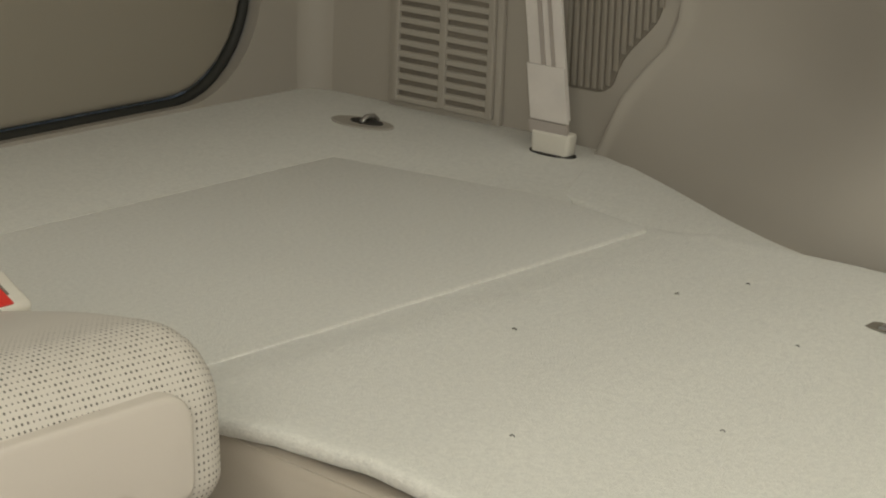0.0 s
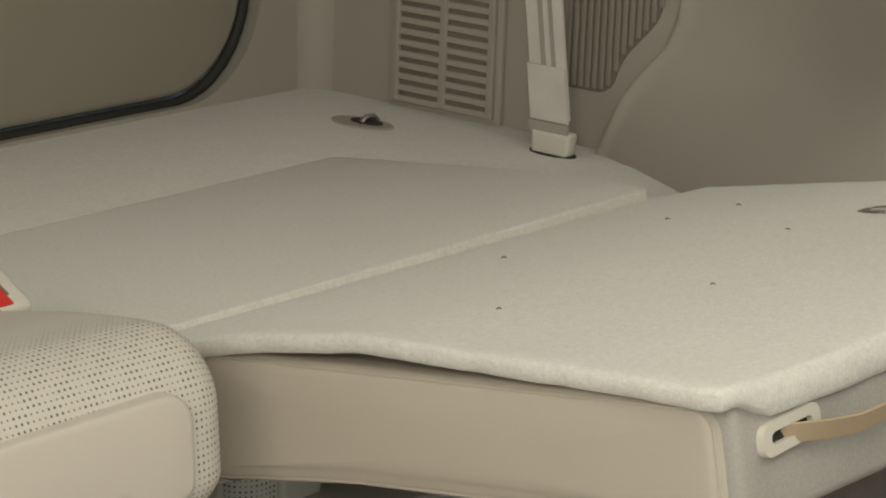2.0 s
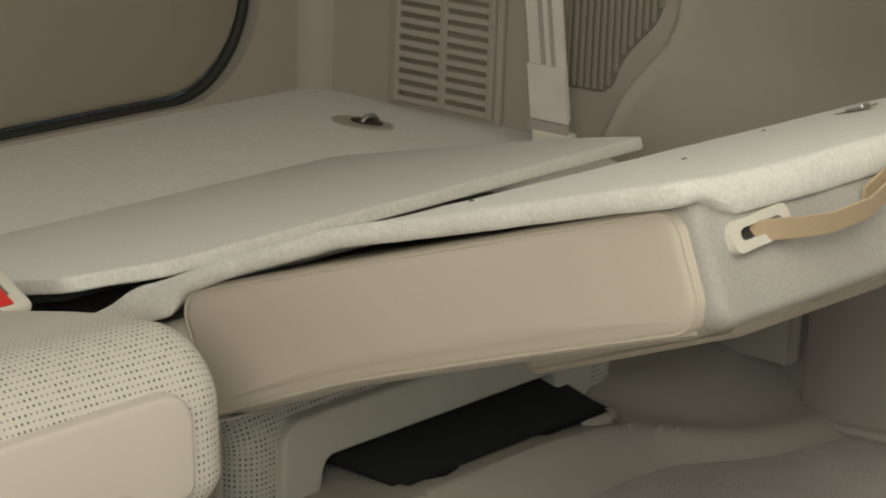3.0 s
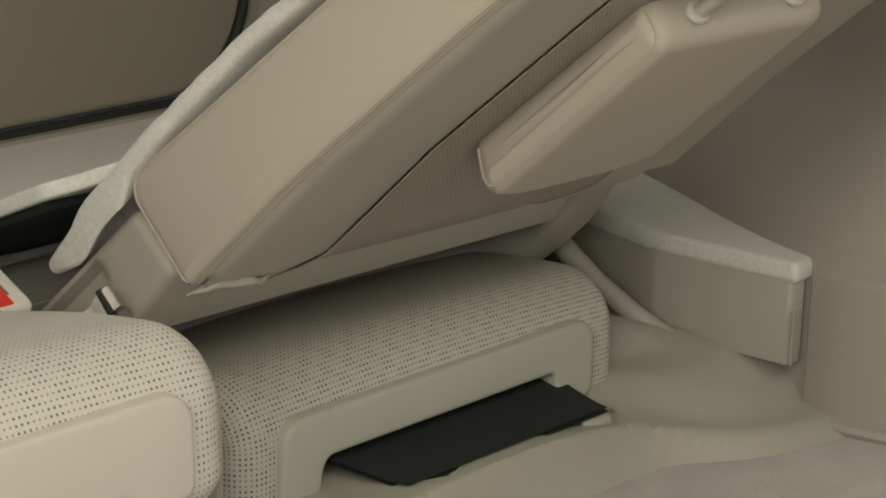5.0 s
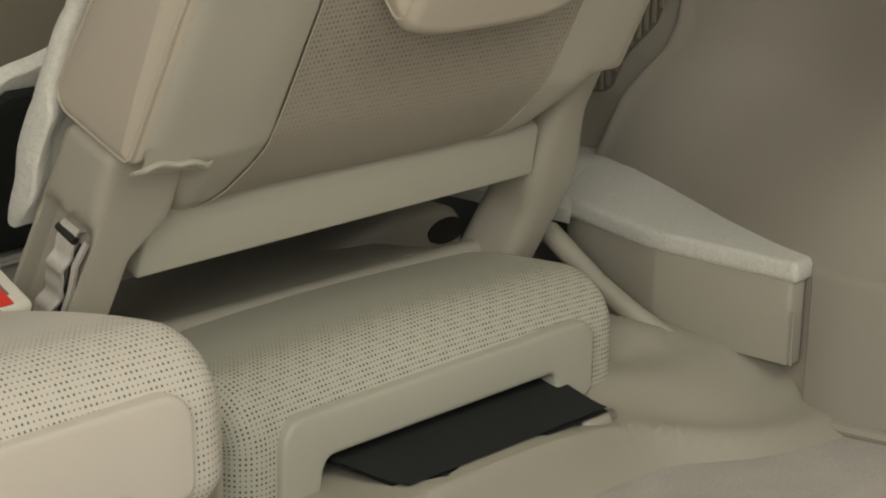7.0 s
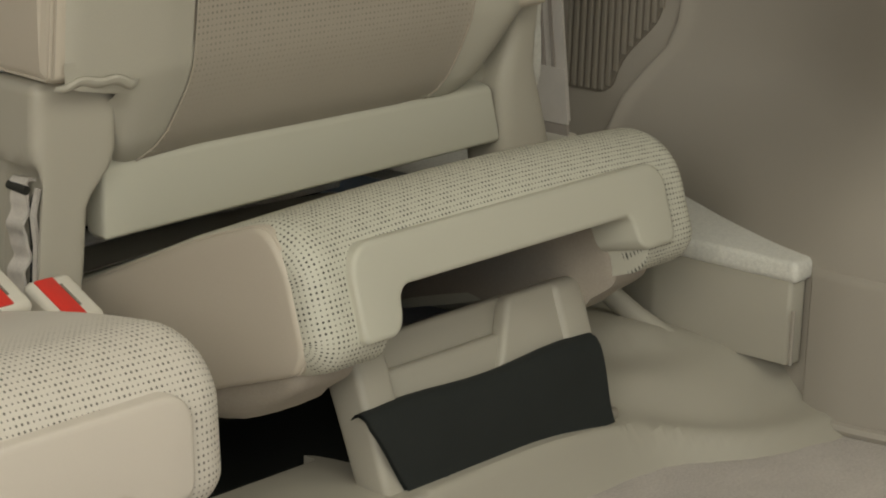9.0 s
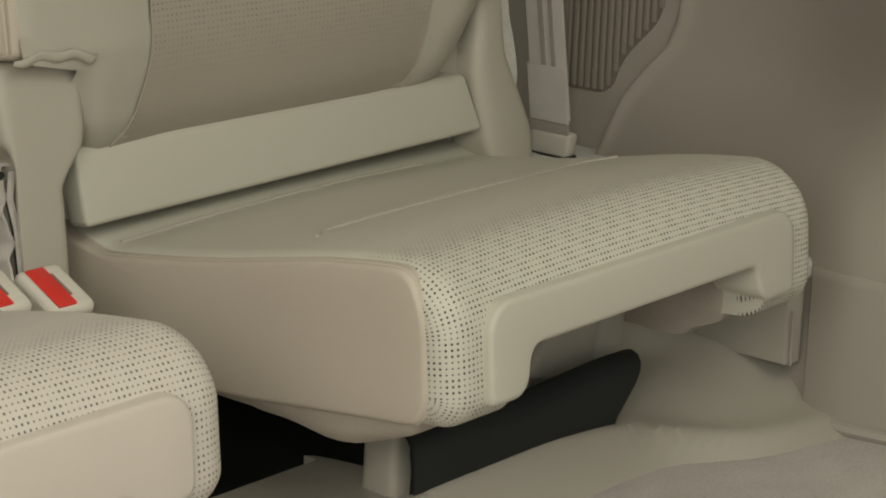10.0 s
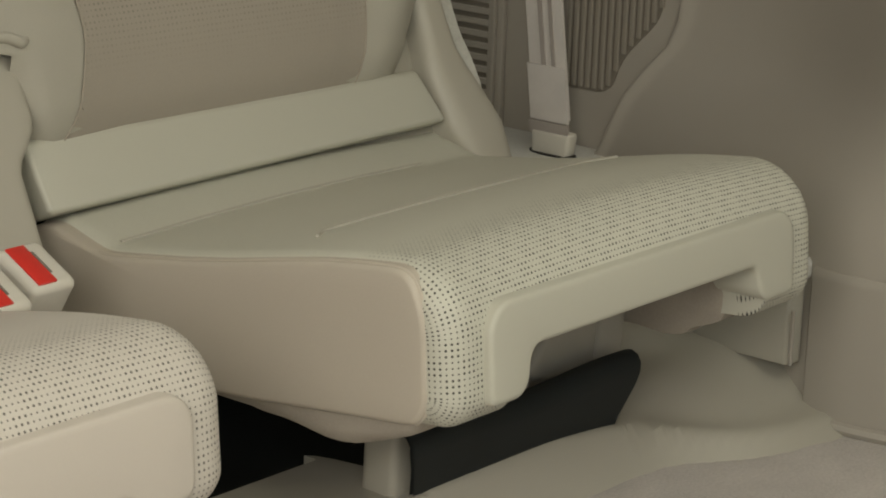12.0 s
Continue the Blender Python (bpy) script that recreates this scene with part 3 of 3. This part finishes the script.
    # puckered hem where the cover ends above the near hinge cover
    hem = [(1.1110 + 0.0730 * k / 24, -0.2250 + 0.0015 * math.sin(k * 0.55) + 0.0075 * smooth01((k - 15) / 8), -0.0585 - 0.0030 * smooth01((k - 6) / 14)) for k in range(25)]
    bm = tube(hem, 0.0036, 10)
    for v in bm.verts:
        k = 0.15 + 0.85 * smooth01((v.co.x - 1.110) / 0.016) * smooth01((1.187 - v.co.x) / 0.012)
        v.co.z = -0.0600 + (v.co.z + 0.0600) * k
        v.co.y = -0.2240 + (v.co.y + 0.2240) * (0.4 + 0.6 * k) + 0.4 * (v.co.z + 0.060) + 0.0006 * math.sin(v.co.x * 210)
    for v in bm.verts:
        v.co.z -= 0.0040
    part("hem", bm, LEATHER_GREY, b, "gathered leather hem")
    # carpeted back with a soft wavy rim that hangs over the side at its lower end
    rim_x = [(0.118, 1.104), (0.18, 1.100), (0.24, 1.101), (0.36, 1.108), (0.46, 1.106), (0.54, 1.104), (0.64, 1.097)]

    def felt(x, y, z):
        n = noise.noise((x * 60, y * 60, 3)), noise.noise((x * 60, y * 60, 7)), noise.noise((x * 45, y * 45, 1))
        rim = 1 - smooth01((x - 1.100) / 0.022)
        under = smooth01((0.0300 - z) / 0.008)
        drop = 0.001 * rim * under + 0.012 * rim * under * smooth01((-y - 0.125) / 0.035) * smooth01((0.236 + y) / 0.016)
        end = (0.0088 - 0.0040 * (x - 1.1)) * smooth01((y + 0.20) / 0.06) - 0.0035 * (1 - smooth01((x - 1.10) / 0.07)) * smooth01((-y - 0.22) / 0.06)
        upper = 0.010 * under * smooth01((-y - 0.615) / 0.02) * smooth01((x - 1.115) / 0.03)
        return (x + 0.0020 * n[0], y + 0.0020 * n[1], z - fall(y) + 0.0007 * n[2] - drop - end - upper)

    carpet = part("back_carpet", felt_sheet(lambda y: curve_at(rim_x, -y, 0.02), lambda y: 1.738, -0.122, -0.640, 0.0200, 0.0325, felt), CARPET, b, "light grey felt carpet on the back")
    lie = lambda y: 0.0325 - fall(y)
    part("latch_slot", disc(1.612, -0.425, lie(-0.425) + 0.0012, 0.010, 0.022, "z", 0.001), GAP_SHADE, carpet, "dark plate for the shaded latch slot")
    part("latch", box(1.604, 1.615, -0.440, -0.424, lie(-0.432) + 0.0005, lie(-0.432) + 0.0045, 0.001), STEEL, carpet, "steel latch")
    for x, y in ((1.393, -0.252), (1.557, -0.278), (1.34, -0.47), (1.62, -0.300), (1.52, -0.41), (1.215, -0.395)):
        part("lint_thread", tube([(x, y, lie(y) + 0.0004), (x + 0.0008, y + 0.002, lie(y) + 0.0014), (x, y + 0.004, lie(y) + 0.0004)], 0.0004, 5), LINT, carpet, "dark lint thread")
    # felt-covered upper end with pull strap
    end = rounded([(1.1140, -0.0735, 0.014), (1.1140, 0.004, 0.006), (1.644, 0.004, 0.008), (1.644, -0.0735, 0.014)], 5)
    part("end_cover", loft(end, -0.6345, -0.612, 0.007, "y", 4), GREY_CLOTH, b, "grey felt end cover")
    pipe = [Vector(dish(1.11, q.x, q.y)[1:]) for q in inset_path(pad, lambda q: True, 0.0030)]
    part("piping", tube([(1.1098, q.x, q.y) for q in pipe] + [(1.1098, pipe[0].x, pipe[0].y)], 0.0010, 6), LEATHER, b, "sewn piping")
    oval = rounded([(1.1335, -0.0370, 0.007), (1.1335, -0.0190, 0.007), (1.1905, -0.0150, 0.007), (1.1905, -0.0330, 0.007)], 5)
    mid = Vector((1.162, -0.026))
    inner = [mid + Vector(((q - mid).x * 0.72, (q - mid).y * 0.40)) for q in oval]
    bezel = part("strap_bezel", ring_loft(oval, inner, -0.6395, -0.6335, "y"), BUCKLE, b, "white plastic strap bezel")
    part("bezel_hole", loft(inner, -0.6358, -0.6347, 0.0003, "y", 1), SHADOW_GAP, bezel, "dark plate for the shaded strap slot")
    pull = [(1.156, -0.634, -0.027), (1.166, -0.641, -0.028), (1.186, -0.645, -0.031), (1.215, -0.648, -0.034), (1.25, -0.652, -0.032), (1.28, -0.655, -0.022), (1.300, -0.652, -0.012), (1.306, -0.646, -0.010), (1.30, -0.640, -0.016), (1.27, -0.637, -0.026)]
    part("pull_strap", ribbon(pull, 0.012, (0, -0.5, 1), 0.0018), STRAP, b, "tan webbing pull strap")
    # head restraint folded down against the front
    hr = rounded([(-0.326, -0.052, 0.012), (-0.305, -0.0910, 0.020), (-0.512, -0.0940, 0.014), (-0.516, -0.058, 0.012)], 7)

    def cap(x, y, z):
        """Lower corners drawn in, as the padding is rounded there."""
        k = (x - 1.39) / 0.098
        return (x, y - 0.016 * abs(k) ** 4 * smooth01((y + 0.36) / 0.04), z)

    head = part("head_restraint", loft(hr, 1.292, 1.488, 0.016, "x", 6, 16, cap, 0.004), LEATHER, b, "padded leather head restraint folded down")
    part("welt", tube([cap(1.2962, q.x, q.y) for q in inset_path(hr, lambda q: q.y < -0.055, 0.0045)], 0.0011, 6), LEATHER, head, "raised welt")
    for x in (1.335, 1.445):
        part("post", tube([(x, -0.512, -0.078), (x, -0.545, -0.080), (x, -0.580, -0.074), (x, -0.596, -0.055)], 0.0050, 10), PLASTIC, head, "beige head restraint post")
        part("post_socket", disc(x, -0.5165, -0.078, 0.010, 0.008, "y", 0.004), BUCKLE, head, "pale plastic socket")
    return b, closing


back, closing_part = backrest()


def flap():
    """The hinged strip of load floor that bridges the gap behind the backrest, in the space of its hinge."""
    f = group_of("carpet_flap", "light grey carpeted hinged flap bridging to the load floor", "carpet flap")
    o = rounded([(1.105, 0.0), (1.105, -0.352, 0.012), (1.128, -0.362, 0.012), (1.150, -0.393, 0.014), (1.7150, -0.396, 0.008), (1.7350, -0.34, 0.02), (1.7560, -0.26, 0.02), (1.7585, 0.0)], 5)
    sheet = lambda x, y, z: (x, y, z if y > -0.05 else z + 0.0006 * noise.noise((x * 45, y * 45, 5)))
    part("carpet", loft(o, -0.011, 0.0, 0.0022, "z", 3, 1, sheet), CARPET, f)
    part("backing", box(1.115, 1.74, -0.335, -0.004, -0.018, -0.0115, 0.002), BLACK, f, "black felt backing")
    return f


flap_thing = flap()


def link():
    """The swing frame that carries the cushion, in the space of its pivot: z along it when upright."""
    k = group_of("swing_frame", "beige swing frame with a black felt apron lifting the cushion", "seat linkage")
    part("plate", box(1.312, 1.556, 0.002, 0.014, 0.010, 0.092, 0.004), PLASTIC, k)
    part("upper_plate", box(1.318, 1.510, 0.010, 0.020, 0.086, 0.118, 0.004), PLASTIC, k)
    web = rounded([(1.455, 0.060, 0.01), (1.55, 0.040, 0.01), (1.57, 0.118, 0.008), (1.488, 0.118, 0.008)], 4)
    part("web_plate", loft(web, -0.004, 0.012, 0.005, "y", 3), PLASTIC, k)
    for x in (1.300, 1.540):
        leg = rounded([(-0.010, -0.008, 0.010), (0.022, -0.008, 0.012), (0.024, 0.05, 0.02), (0.028, 0.118, 0.010), (-0.008, 0.118, 0.010), (-0.008, 0.05, 0.02)], 4)
        part("leg", loft(leg, x, x + 0.036, 0.006, "x", 3), PLASTIC, k)
    part("pivot_rod", tube([(1.28, 0, 0.002), (1.585, 0, 0.002)], 0.006), STEEL, k, "bare steel pivot rod")

    def apron(s, t):
        """Up the front of the frame and folded back over its top edge; t goes round the sheet."""
        h = t * 2 if t <= 0.5 else (1 - t) * 2
        out = 0 if t <= 0.5 else 0.003
        x = 1.324 - 0.034 * min(1, h / 0.8) + (0.246 + 0.030 * min(1, h / 0.8)) * s
        if h < 0.8:
            y, z = -0.012 - 0.010 * smooth01(h / 0.8), 0.062 * h / 0.8 - 0.004
        else:
            a = (h - 0.8) / 0.2 * math.pi * 0.75
            y, z = -0.011 - 0.011 * math.cos(a), 0.058 + 0.012 * math.sin(a)
        return (x, y + out, z - out * 0.5 + 0.002 * math.sin(s * 9) * h)
    cloth = part("apron", grid(24, 40, apron), BLACK, k, "black felt apron folded over the frame")
    return k, cloth


link_thing, apron_part = link()


def tray():
    """Plastic floor moulding under the seat with an opening for the swing frame."""
    t = group_of("seat_tray", "beige plastic floor moulding under the folding seat", "floor tray", kind="structure")
    foot = [(1.0, 1.056), (1.50, 1.058), (1.58, 1.060), (1.625, 1.046), (1.66, 1.014), (1.69, 0.998), (1.80, 0.985)]
    lip = [(1.0, 0.046), (1.48, 0.046), (1.57, 0.036), (1.66, 0.018), (1.80, 0.012)]

    def height(x, y):
        d = y - curve_at(foot, x, 0.032)
        h = curve_at(lip, x, 0.03)
        z = h * smooth01((d + 0.008) / 0.024) + (0.049 - h) * smooth01((d - 0.02) / 0.09)
        z += 0.010 * smooth01(((x - 1.66) * 0.7 + (y - 1.12) * 0.7 - 0.01) / 0.08)
        z += 0.012 * smooth01((x - 1.657) / 0.012) * smooth01((y - 1.166 + 0.5 * (x - 1.664)) / 0.014) * (1 - smooth01((x - 1.70) / 0.07))
        return z - 0.012 * (1 - smooth01((d + 0.022) / 0.014))

    lip_line = [(1.0, 1.168), (1.318, 1.166), (1.327, 1.138), (1.333, 1.108), (1.345, 1.089), (1.363, 1.083), (1.384, 1.088), (1.393, 1.096), (1.53, 1.093), (1.556, 1.081), (1.574, 1.080), (1.579, 1.21), (1.8, 1.21)]
    nx, ny = 160, 44

    def sheet(u, w):
        """Rows run along the opening's front edge, which is row 24."""
        x = 1.0 + 0.8 * u
        e = float(np.interp(x, [q[0] for q in lip_line], [q[1] for q in lip_line]))
        k = w * ny / 24
        y = 0.96 + 0.105 * k / 0.6 if k <= 0.6 else 1.065 + (e - 1.065) * (k - 0.6) / 0.4 if k <= 1 else e + (1.42 - e) * (k - 1) / (ny / 24 - 1)
        return Vector((x, y, height(x, y)))

    bm = grid(nx, ny, sheet)
    gone = []
    for f in bm.faces:
        c = f.calc_center_median()
        if c.x < 1.70 and min(v.co.y for v in f.verts) > float(np.interp(c.x, [q[0] for q in lip_line], [q[1] for q in lip_line])) - 0.004 and c.y > 1.08:
            gone.append(f)
    bmesh.ops.delete(bm, geom=gone, context="FACES")
    rim = [e for e in bm.edges if e.is_boundary and all(1.005 < v.co.x < 1.79 and 0.97 < v.co.y < 1.405 for v in e.verts)]
    down = bmesh.ops.extrude_edge_only(bm, edges=rim)
    for v in [g for g in down["geom"] if isinstance(g, bmesh.types.BMVert)]:
        v.co.z -= 0.03
    part("moulding", bm, PLASTIC, t)
    # One black sheet: felt mat in the opening, painted shade under the seat beside it.
    part("well", box(1.03, 1.62, 1.066, 1.46, 0.004, 0.012, 0.001), BLACK, t, "black sheet for the felt mat and the unlit depth")
    part("rail", tube([(1.728, 1.30, 0.126), (1.728, 1.266, 0.126), (1.731, 1.215, 0.090), (1.738, 1.180, 0.068), (1.745, 1.130, 0.045)], 0.010), PLASTIC, t, "slanting beige rail")
    sup = rounded([(1.54, 0.05, 0.01), (1.54, 0.105, 0.03), (1.66, 0.128, 0.03), (1.755, 0.124, 0.02), (1.765, 0.05, 0.01)], 5)
    part("hinge_support", loft(sup, 1.385, 1.44, 0.010, "y", 4), PLASTIC, t, "beige hinge support")
    part("support_hole", disc(1.730, 1.384, 0.104, 0.026, 0.012, "y", 0.002), SHADOW_GAP, t, "dark oval plate for the shaded hole")
    return t


tray()


def arch_box():
    b = group_of("wheel_arch_cover", "carpet-topped beige plastic cover beside the seat", "wheel arch cover", kind="structure")
    o = rounded([(1.757, 1.037, 0.004), (1.776, 1.034, 0.004), (1.84, 1.145), (1.90, 1.26), (1.94, 1.352), (1.92, 1.362), (1.81, 1.308, 0.01), (1.798, 1.294, 0.02), (1.757, 1.174, 0.004)], 3)
    part("side_panel", loft(o, 0.050, 0.124, 0.002, "z", 2), PLASTIC, b)
    big = rounded([(1.7545, 1.031, 0.006), (1.79, 1.033, 0.004), (1.85, 1.145), (1.92, 1.26), (1.945, 1.352), (1.92, 1.368, 0.01), (1.806, 1.313, 0.012), (1.794, 1.298, 0.02), (1.7545, 1.176, 0.02)], 5)
    strip = lambda x, y, z: (x + 0.0015 * noise.noise((x * 70, y * 70, 2)), y + 0.001 * noise.noise((x * 70, y * 70, 6)), z + 0.0014 * noise.noise((x * 55, y * 55, 2)))
    part("top_carpet", loft(big, 0.1215, CARGO_Z + 0.0015, 0.006, "z", 4, 1, strip), CARPET, b, "light grey felt strip")
    part("edge_strip", box(1.7545, 1.7570, 1.0305, 1.034, 0.052, 0.100, 0.0008), TRIM, b, "pale plastic edge strip")
    return b


arch_box()


# ---- fittings ----
def air_vent():
    v = group_of("air_vent", "beige plastic louvred air vent in the quarter trim", "air vent")
    fr = rounded([(1.520, 0.134, 0.010), (1.520, 0.45, 0.010), (1.668, 0.45, 0.010), (1.668, 0.134, 0.010)], 4)
    part("frame", loft(fr, 1.9785, 1.986, 0.002, "x", 2), TRIM, v)
    part("grille_backing", box(1.9765, 1.9782, 1.534, 1.652, 0.150, 0.44, 0.0006), GAP_SHADE, v, "dark sheet for the shade behind the louvres")
    for k in range(25):
        z = 0.1485 + 0.0118 * k
        for y0, y1 in ((1.532, 1.589), (1.597, 1.654)):
            part("slat", loft(rounded([(y0, z - 0.0033, 0.001), (y1, z - 0.0033, 0.001), (y1, z + 0.0033, 0.001), (y0, z + 0.0033, 0.001)], 2), 1.9735, 1.9785, 0.001, "x", 1), TRIM, v)
    part("mullion", box(1.973, 1.9785, 1.5885, 1.5975, 0.147, 0.44, 0.001), TRIM, v)
    for y in (1.531, 1.655):
        part("side_strip", box(1.973, 1.9785, y - 0.004, y + 0.004, 0.145, 0.44, 0.001), TRIM, v)
    return v


air_vent()


def ribbed_panel():
    """Ribbed speaker cover beside the belt."""
    g = group_of("speaker_cover", "dark beige ribbed plastic speaker cover", "speaker cover")
    o = rounded([(1.452, 0.122, 0.01), (1.395, 0.122, 0.02), (1.375, 0.165, 0.03), (1.325, 0.235, 0.04), (1.300, 0.31, 0.05), (1.296, 0.50, 0.02), (1.452, 0.50, 0.01)], 6)
    part("plate", loft(o, 1.9735, 1.986, 0.004, "x", 3), TRIM, g)
    rib = rounded([(1.436, 0.196, 0.004), (1.392, 0.196, 0.006), (1.3795, 0.204, 0.006), (1.3690, 0.233, 0.02), (1.327, 0.278, 0.015), (1.3235, 0.32, 0.02), (1.3225, 0.49, 0.01), (1.436, 0.49, 0.004)], 4)
    part("field", loft(rib, 1.9715, 1.9737, 0.0006, "x", 1), GAP_SHADE, g)
    for k in range(14):
        y = 1.4325 - 0.0082 * k
        z0 = float(np.interp(-y, [-1.436, -1.392, -1.380, -1.369, -1.327, -1.32], [0.199, 0.199, 0.207, 0.236, 0.281, 0.33]))
        part("rib", box(1.9688, 1.9722, y - 0.0026, y + 0.0026, z0, 0.488, 0.001, 1), SPEAKER, g)
    return g


ribbed_panel()


def seat_belt():
    s = group_of("seat_belt", "pale woven seat belt running into the load floor", "seat belt")
    c = lambda z: (1.924, 1.409 + 0.14 * (z - 0.135), z)
    web = part("webbing", ribbon([c(z) for z in (0.175, 0.25, 0.35, 0.60)], 0.043, (0, 1, 0), 0.003), WEBBING, s)
    part("webbing_stripe", ribbon([Vector(c(z)) + Vector((-0.002, 0.004, 0)) for z in (0.175, 0.25, 0.35, 0.60)], 0.005, (0, 1, 0), 0.002), WEBBING_DARK, web, "darker woven stripe")
    part("webbing_stripe", ribbon([Vector(c(z)) + Vector((-0.002, -0.008, 0)) for z in (0.175, 0.25, 0.35, 0.60)], 0.004, (0, 1, 0), 0.002), WEBBING_DARK, web, "darker woven stripe")
    part("sleeve", ribbon([Vector(c(z)) + Vector((-0.0035, 0, 0)) for z in (0.172, 0.20, 0.225)], 0.0445, (0, 1, 0), 0.003), WEBBING, s, "doubled stitched webbing")
    part("stitch_band", ribbon([Vector(c(z)) + Vector((-0.0055, 0, 0)) for z in (0.160, 0.171)], 0.046, (0, 1, 0), 0.003), WEBBING_DARK, s, "brownish stitched band")
    end = rounded([(1.390, 0.136, 0.008), (1.433, 0.136, 0.008), (1.434, 0.163, 0.004), (1.387, 0.163, 0.004)], 4)
    part("anchor_cover", loft([Vector((q.x, q.y)) for q in end], 1.916, 1.932, 0.004, "x", 3), BUCKLE, s, "white plastic anchor cover")
    part("anchor_slot", disc(1.925, 1.412, CARGO_Z + 0.001, 0.012, 0.027, "z", 0.002), SHADOW_GAP, s, "dark plate for the shaded slot in the carpet")
    return s


seat_belt()


def cargo_striker():
    s = group_of("cargo_tie_down", "recessed steel tie-down in the load floor", "tie-down")
    part("cup", disc(1.886, 1.622, CARGO_Z + 0.001, 0.020, 0.038, "z", 0.002), TRIM, s, "brown plastic cup")
    part("cup_hollow", disc(1.888, 1.618, CARGO_Z + 0.0025, 0.010, 0.020, "z", 0.002), SHADOW_GAP, s, "dark plate for the shaded hollow")
    part("bar", tube([(1.880, 1.618, CARGO_Z + 0.003), (1.885, 1.617, CARGO_Z + 0.008), (1.895, 1.615, CARGO_Z + 0.008), (1.90, 1.614, CARGO_Z + 0.003)], 0.0028), STEEL, s, "bright steel bar")
    return s


cargo_striker()


def buckle(label, stalk):
    """A belt buckle with red button, standing along z."""
    k = group_of("belt_buckle", label, "belt buckle", "belt buckles")
    o = rounded([(-0.018, -0.060, 0.008), (0.018, -0.060, 0.008), (0.023, 0.0, 0.006), (-0.023, 0.0, 0.006)], 4)
    part("housing", loft(o, -0.019, 0.019, 0.005, "x", 3), BUCKLE, k, "white plastic housing")
    part("button", loft(rounded([(-0.019, -0.0005, 0.003), (0.019, -0.0005, 0.003), (0.019, 0.0016, 0.001), (-0.019, 0.0016, 0.001)], 3), -0.0135, 0.0025, 0.001, "x", 2), RED, k, "red release button")
    part("slot", box(0.0035, 0.0058, -0.010, 0.012, -0.001, 0.0006, 0.0004), GAP_SHADE, k, "dark bar for the shaded tongue slot")
    part("stalk", ribbon([(0, 0, -0.048), (0.002, 0.004, -0.07), (0.004, 0.01, -stalk)], 0.028, (0, 1, 0.1), 0.004), WEBBING, k, "webbing stalk")
    return k


own_buckle = buckle("white belt buckle with a red button beside the moving backrest", 0.12)
near_buckle = buckle("white belt buckle with a red button behind the neighbouring cushion", 0.12)
near_buckle.matrix_basis = pose(1.017, 1.178, 0.240, 27, 0, 0)


def motions():
    # time, turn of the backrest
    turn = [(0, 0.6), (0.8, 0.6), (1.0, 1.5), (1.5, 7.0), (2, 12.5), (2.5, 17.7), (3, 22.6), (3.2, 24.5), (4, 32.7), (4.8, 41.2), (5.5, 48.6), (6, 54.1), (6.5, 59.6), (7, 65), (7.2, 67.1), (8, 75.6), (8.8, 84.2),
            (9.5, 91.6), (10, 96.9), (10.5, 102), (11, 107.3), (11.5, 112.4), (12, 115)]
    walk(back, [(t, pose(1.4, AXIS[0], AXIS[1], -a, 0.34, -1.38) @ pose(-1.4, 0, 0)) for t, a in turn])
    lift = [(0, 2.2), (0.8, 2.2), (1.0, 2.5), (1.5, 4.5), (2, 7.2), (2.5, 10.3), (3, 13.6), (4, 18.7), (5, 24.2), (5.5, 27.4), (6, 30.8), (6.5, 34.4), (7, 38.0), (9, 53), (10.5, 70), (12, 88)]
    walk(flap_thing, [(t, pose(0, 1.549, CARGO_Z, -a)) for t, a in lift])
    # the cushion pushes the closing panel up at the end
    walk(closing_part, [(0, pose(0, 0, 0)), (9.5, pose(0, 0, 0)), (10.5, pose(-0.002, -0.001, 0)), (11.5, pose(-0.005, -0.002, 0)), (12, pose(-0.005, -0.002, 0))])
    # swing of the cushion on its frame: time, angle of the frame, tilt of the cushion
    swing = [(0, -22, -3.7, 0.183, -0.126), (7.8, -22, -3.7, 0.183, -0.126), (8.0, -15, -2.5, 0.182, -0.117), (8.2, 2, 0.5, 0.180, -0.096), (8.4, 16, 5, 0.173, -0.065), (8.6, 34, 9.5, 0.156, -0.029),
             (8.8, 55, 12.9, 0.1295, 0.0025), (9.0, 70, 13.6, 0.1015, 0.021), (9.1, 77, 13.2, 0.076, 0.026), (9.2, 83, 12.2, 0.047, 0.0257), (9.35, 90, 5, 0.013, 0.013), (9.45, 93, 0.8, 0.002, 0.002), (9.6, 94, 0, 0, 0), (12, 94, 0, 0, 0)]
    # the felt apron lies over the opening at first and is pressed forward at last
    lay = [(0, 27), (7.8, 27), (8.2, 18), (8.6, 8), (8.8, 2), (9.0, -3), (9.2, 4), (9.45, 10), (9.6, 11), (12, 11)]
    walk(apron_part, [(t, pose(0, 0, 0, a)) for t, a in lay])
    walk(moving_cushion, [(t, pose(0, CUSHION_ORIGIN[0] + dy, CUSHION_ORIGIN[1] + dz, -r)) for t, a, r, dy, dz in swing])
    walk(link_thing, [(t, pose(0, 1.09, 0.036, a - 90)) for t, a, r, dy, dz in swing])
    # the buckle is drawn back with the backrest
    drawn = [(0, 1.150, 0.150), (7.2, 1.165, 0.190), (8.8, 1.177, 0.218), (9.5, 1.184, 0.223), (10, 1.188, 0.225), (10.5, 1.192, 0.227), (11, 1.198, 0.230), (11.5, 1.204, 0.234), (12, 1.207, 0.236)]
    walk(own_buckle, [(t, pose(1.080, y, z, 27, 0, 0)) for t, y, z in drawn])


motions()
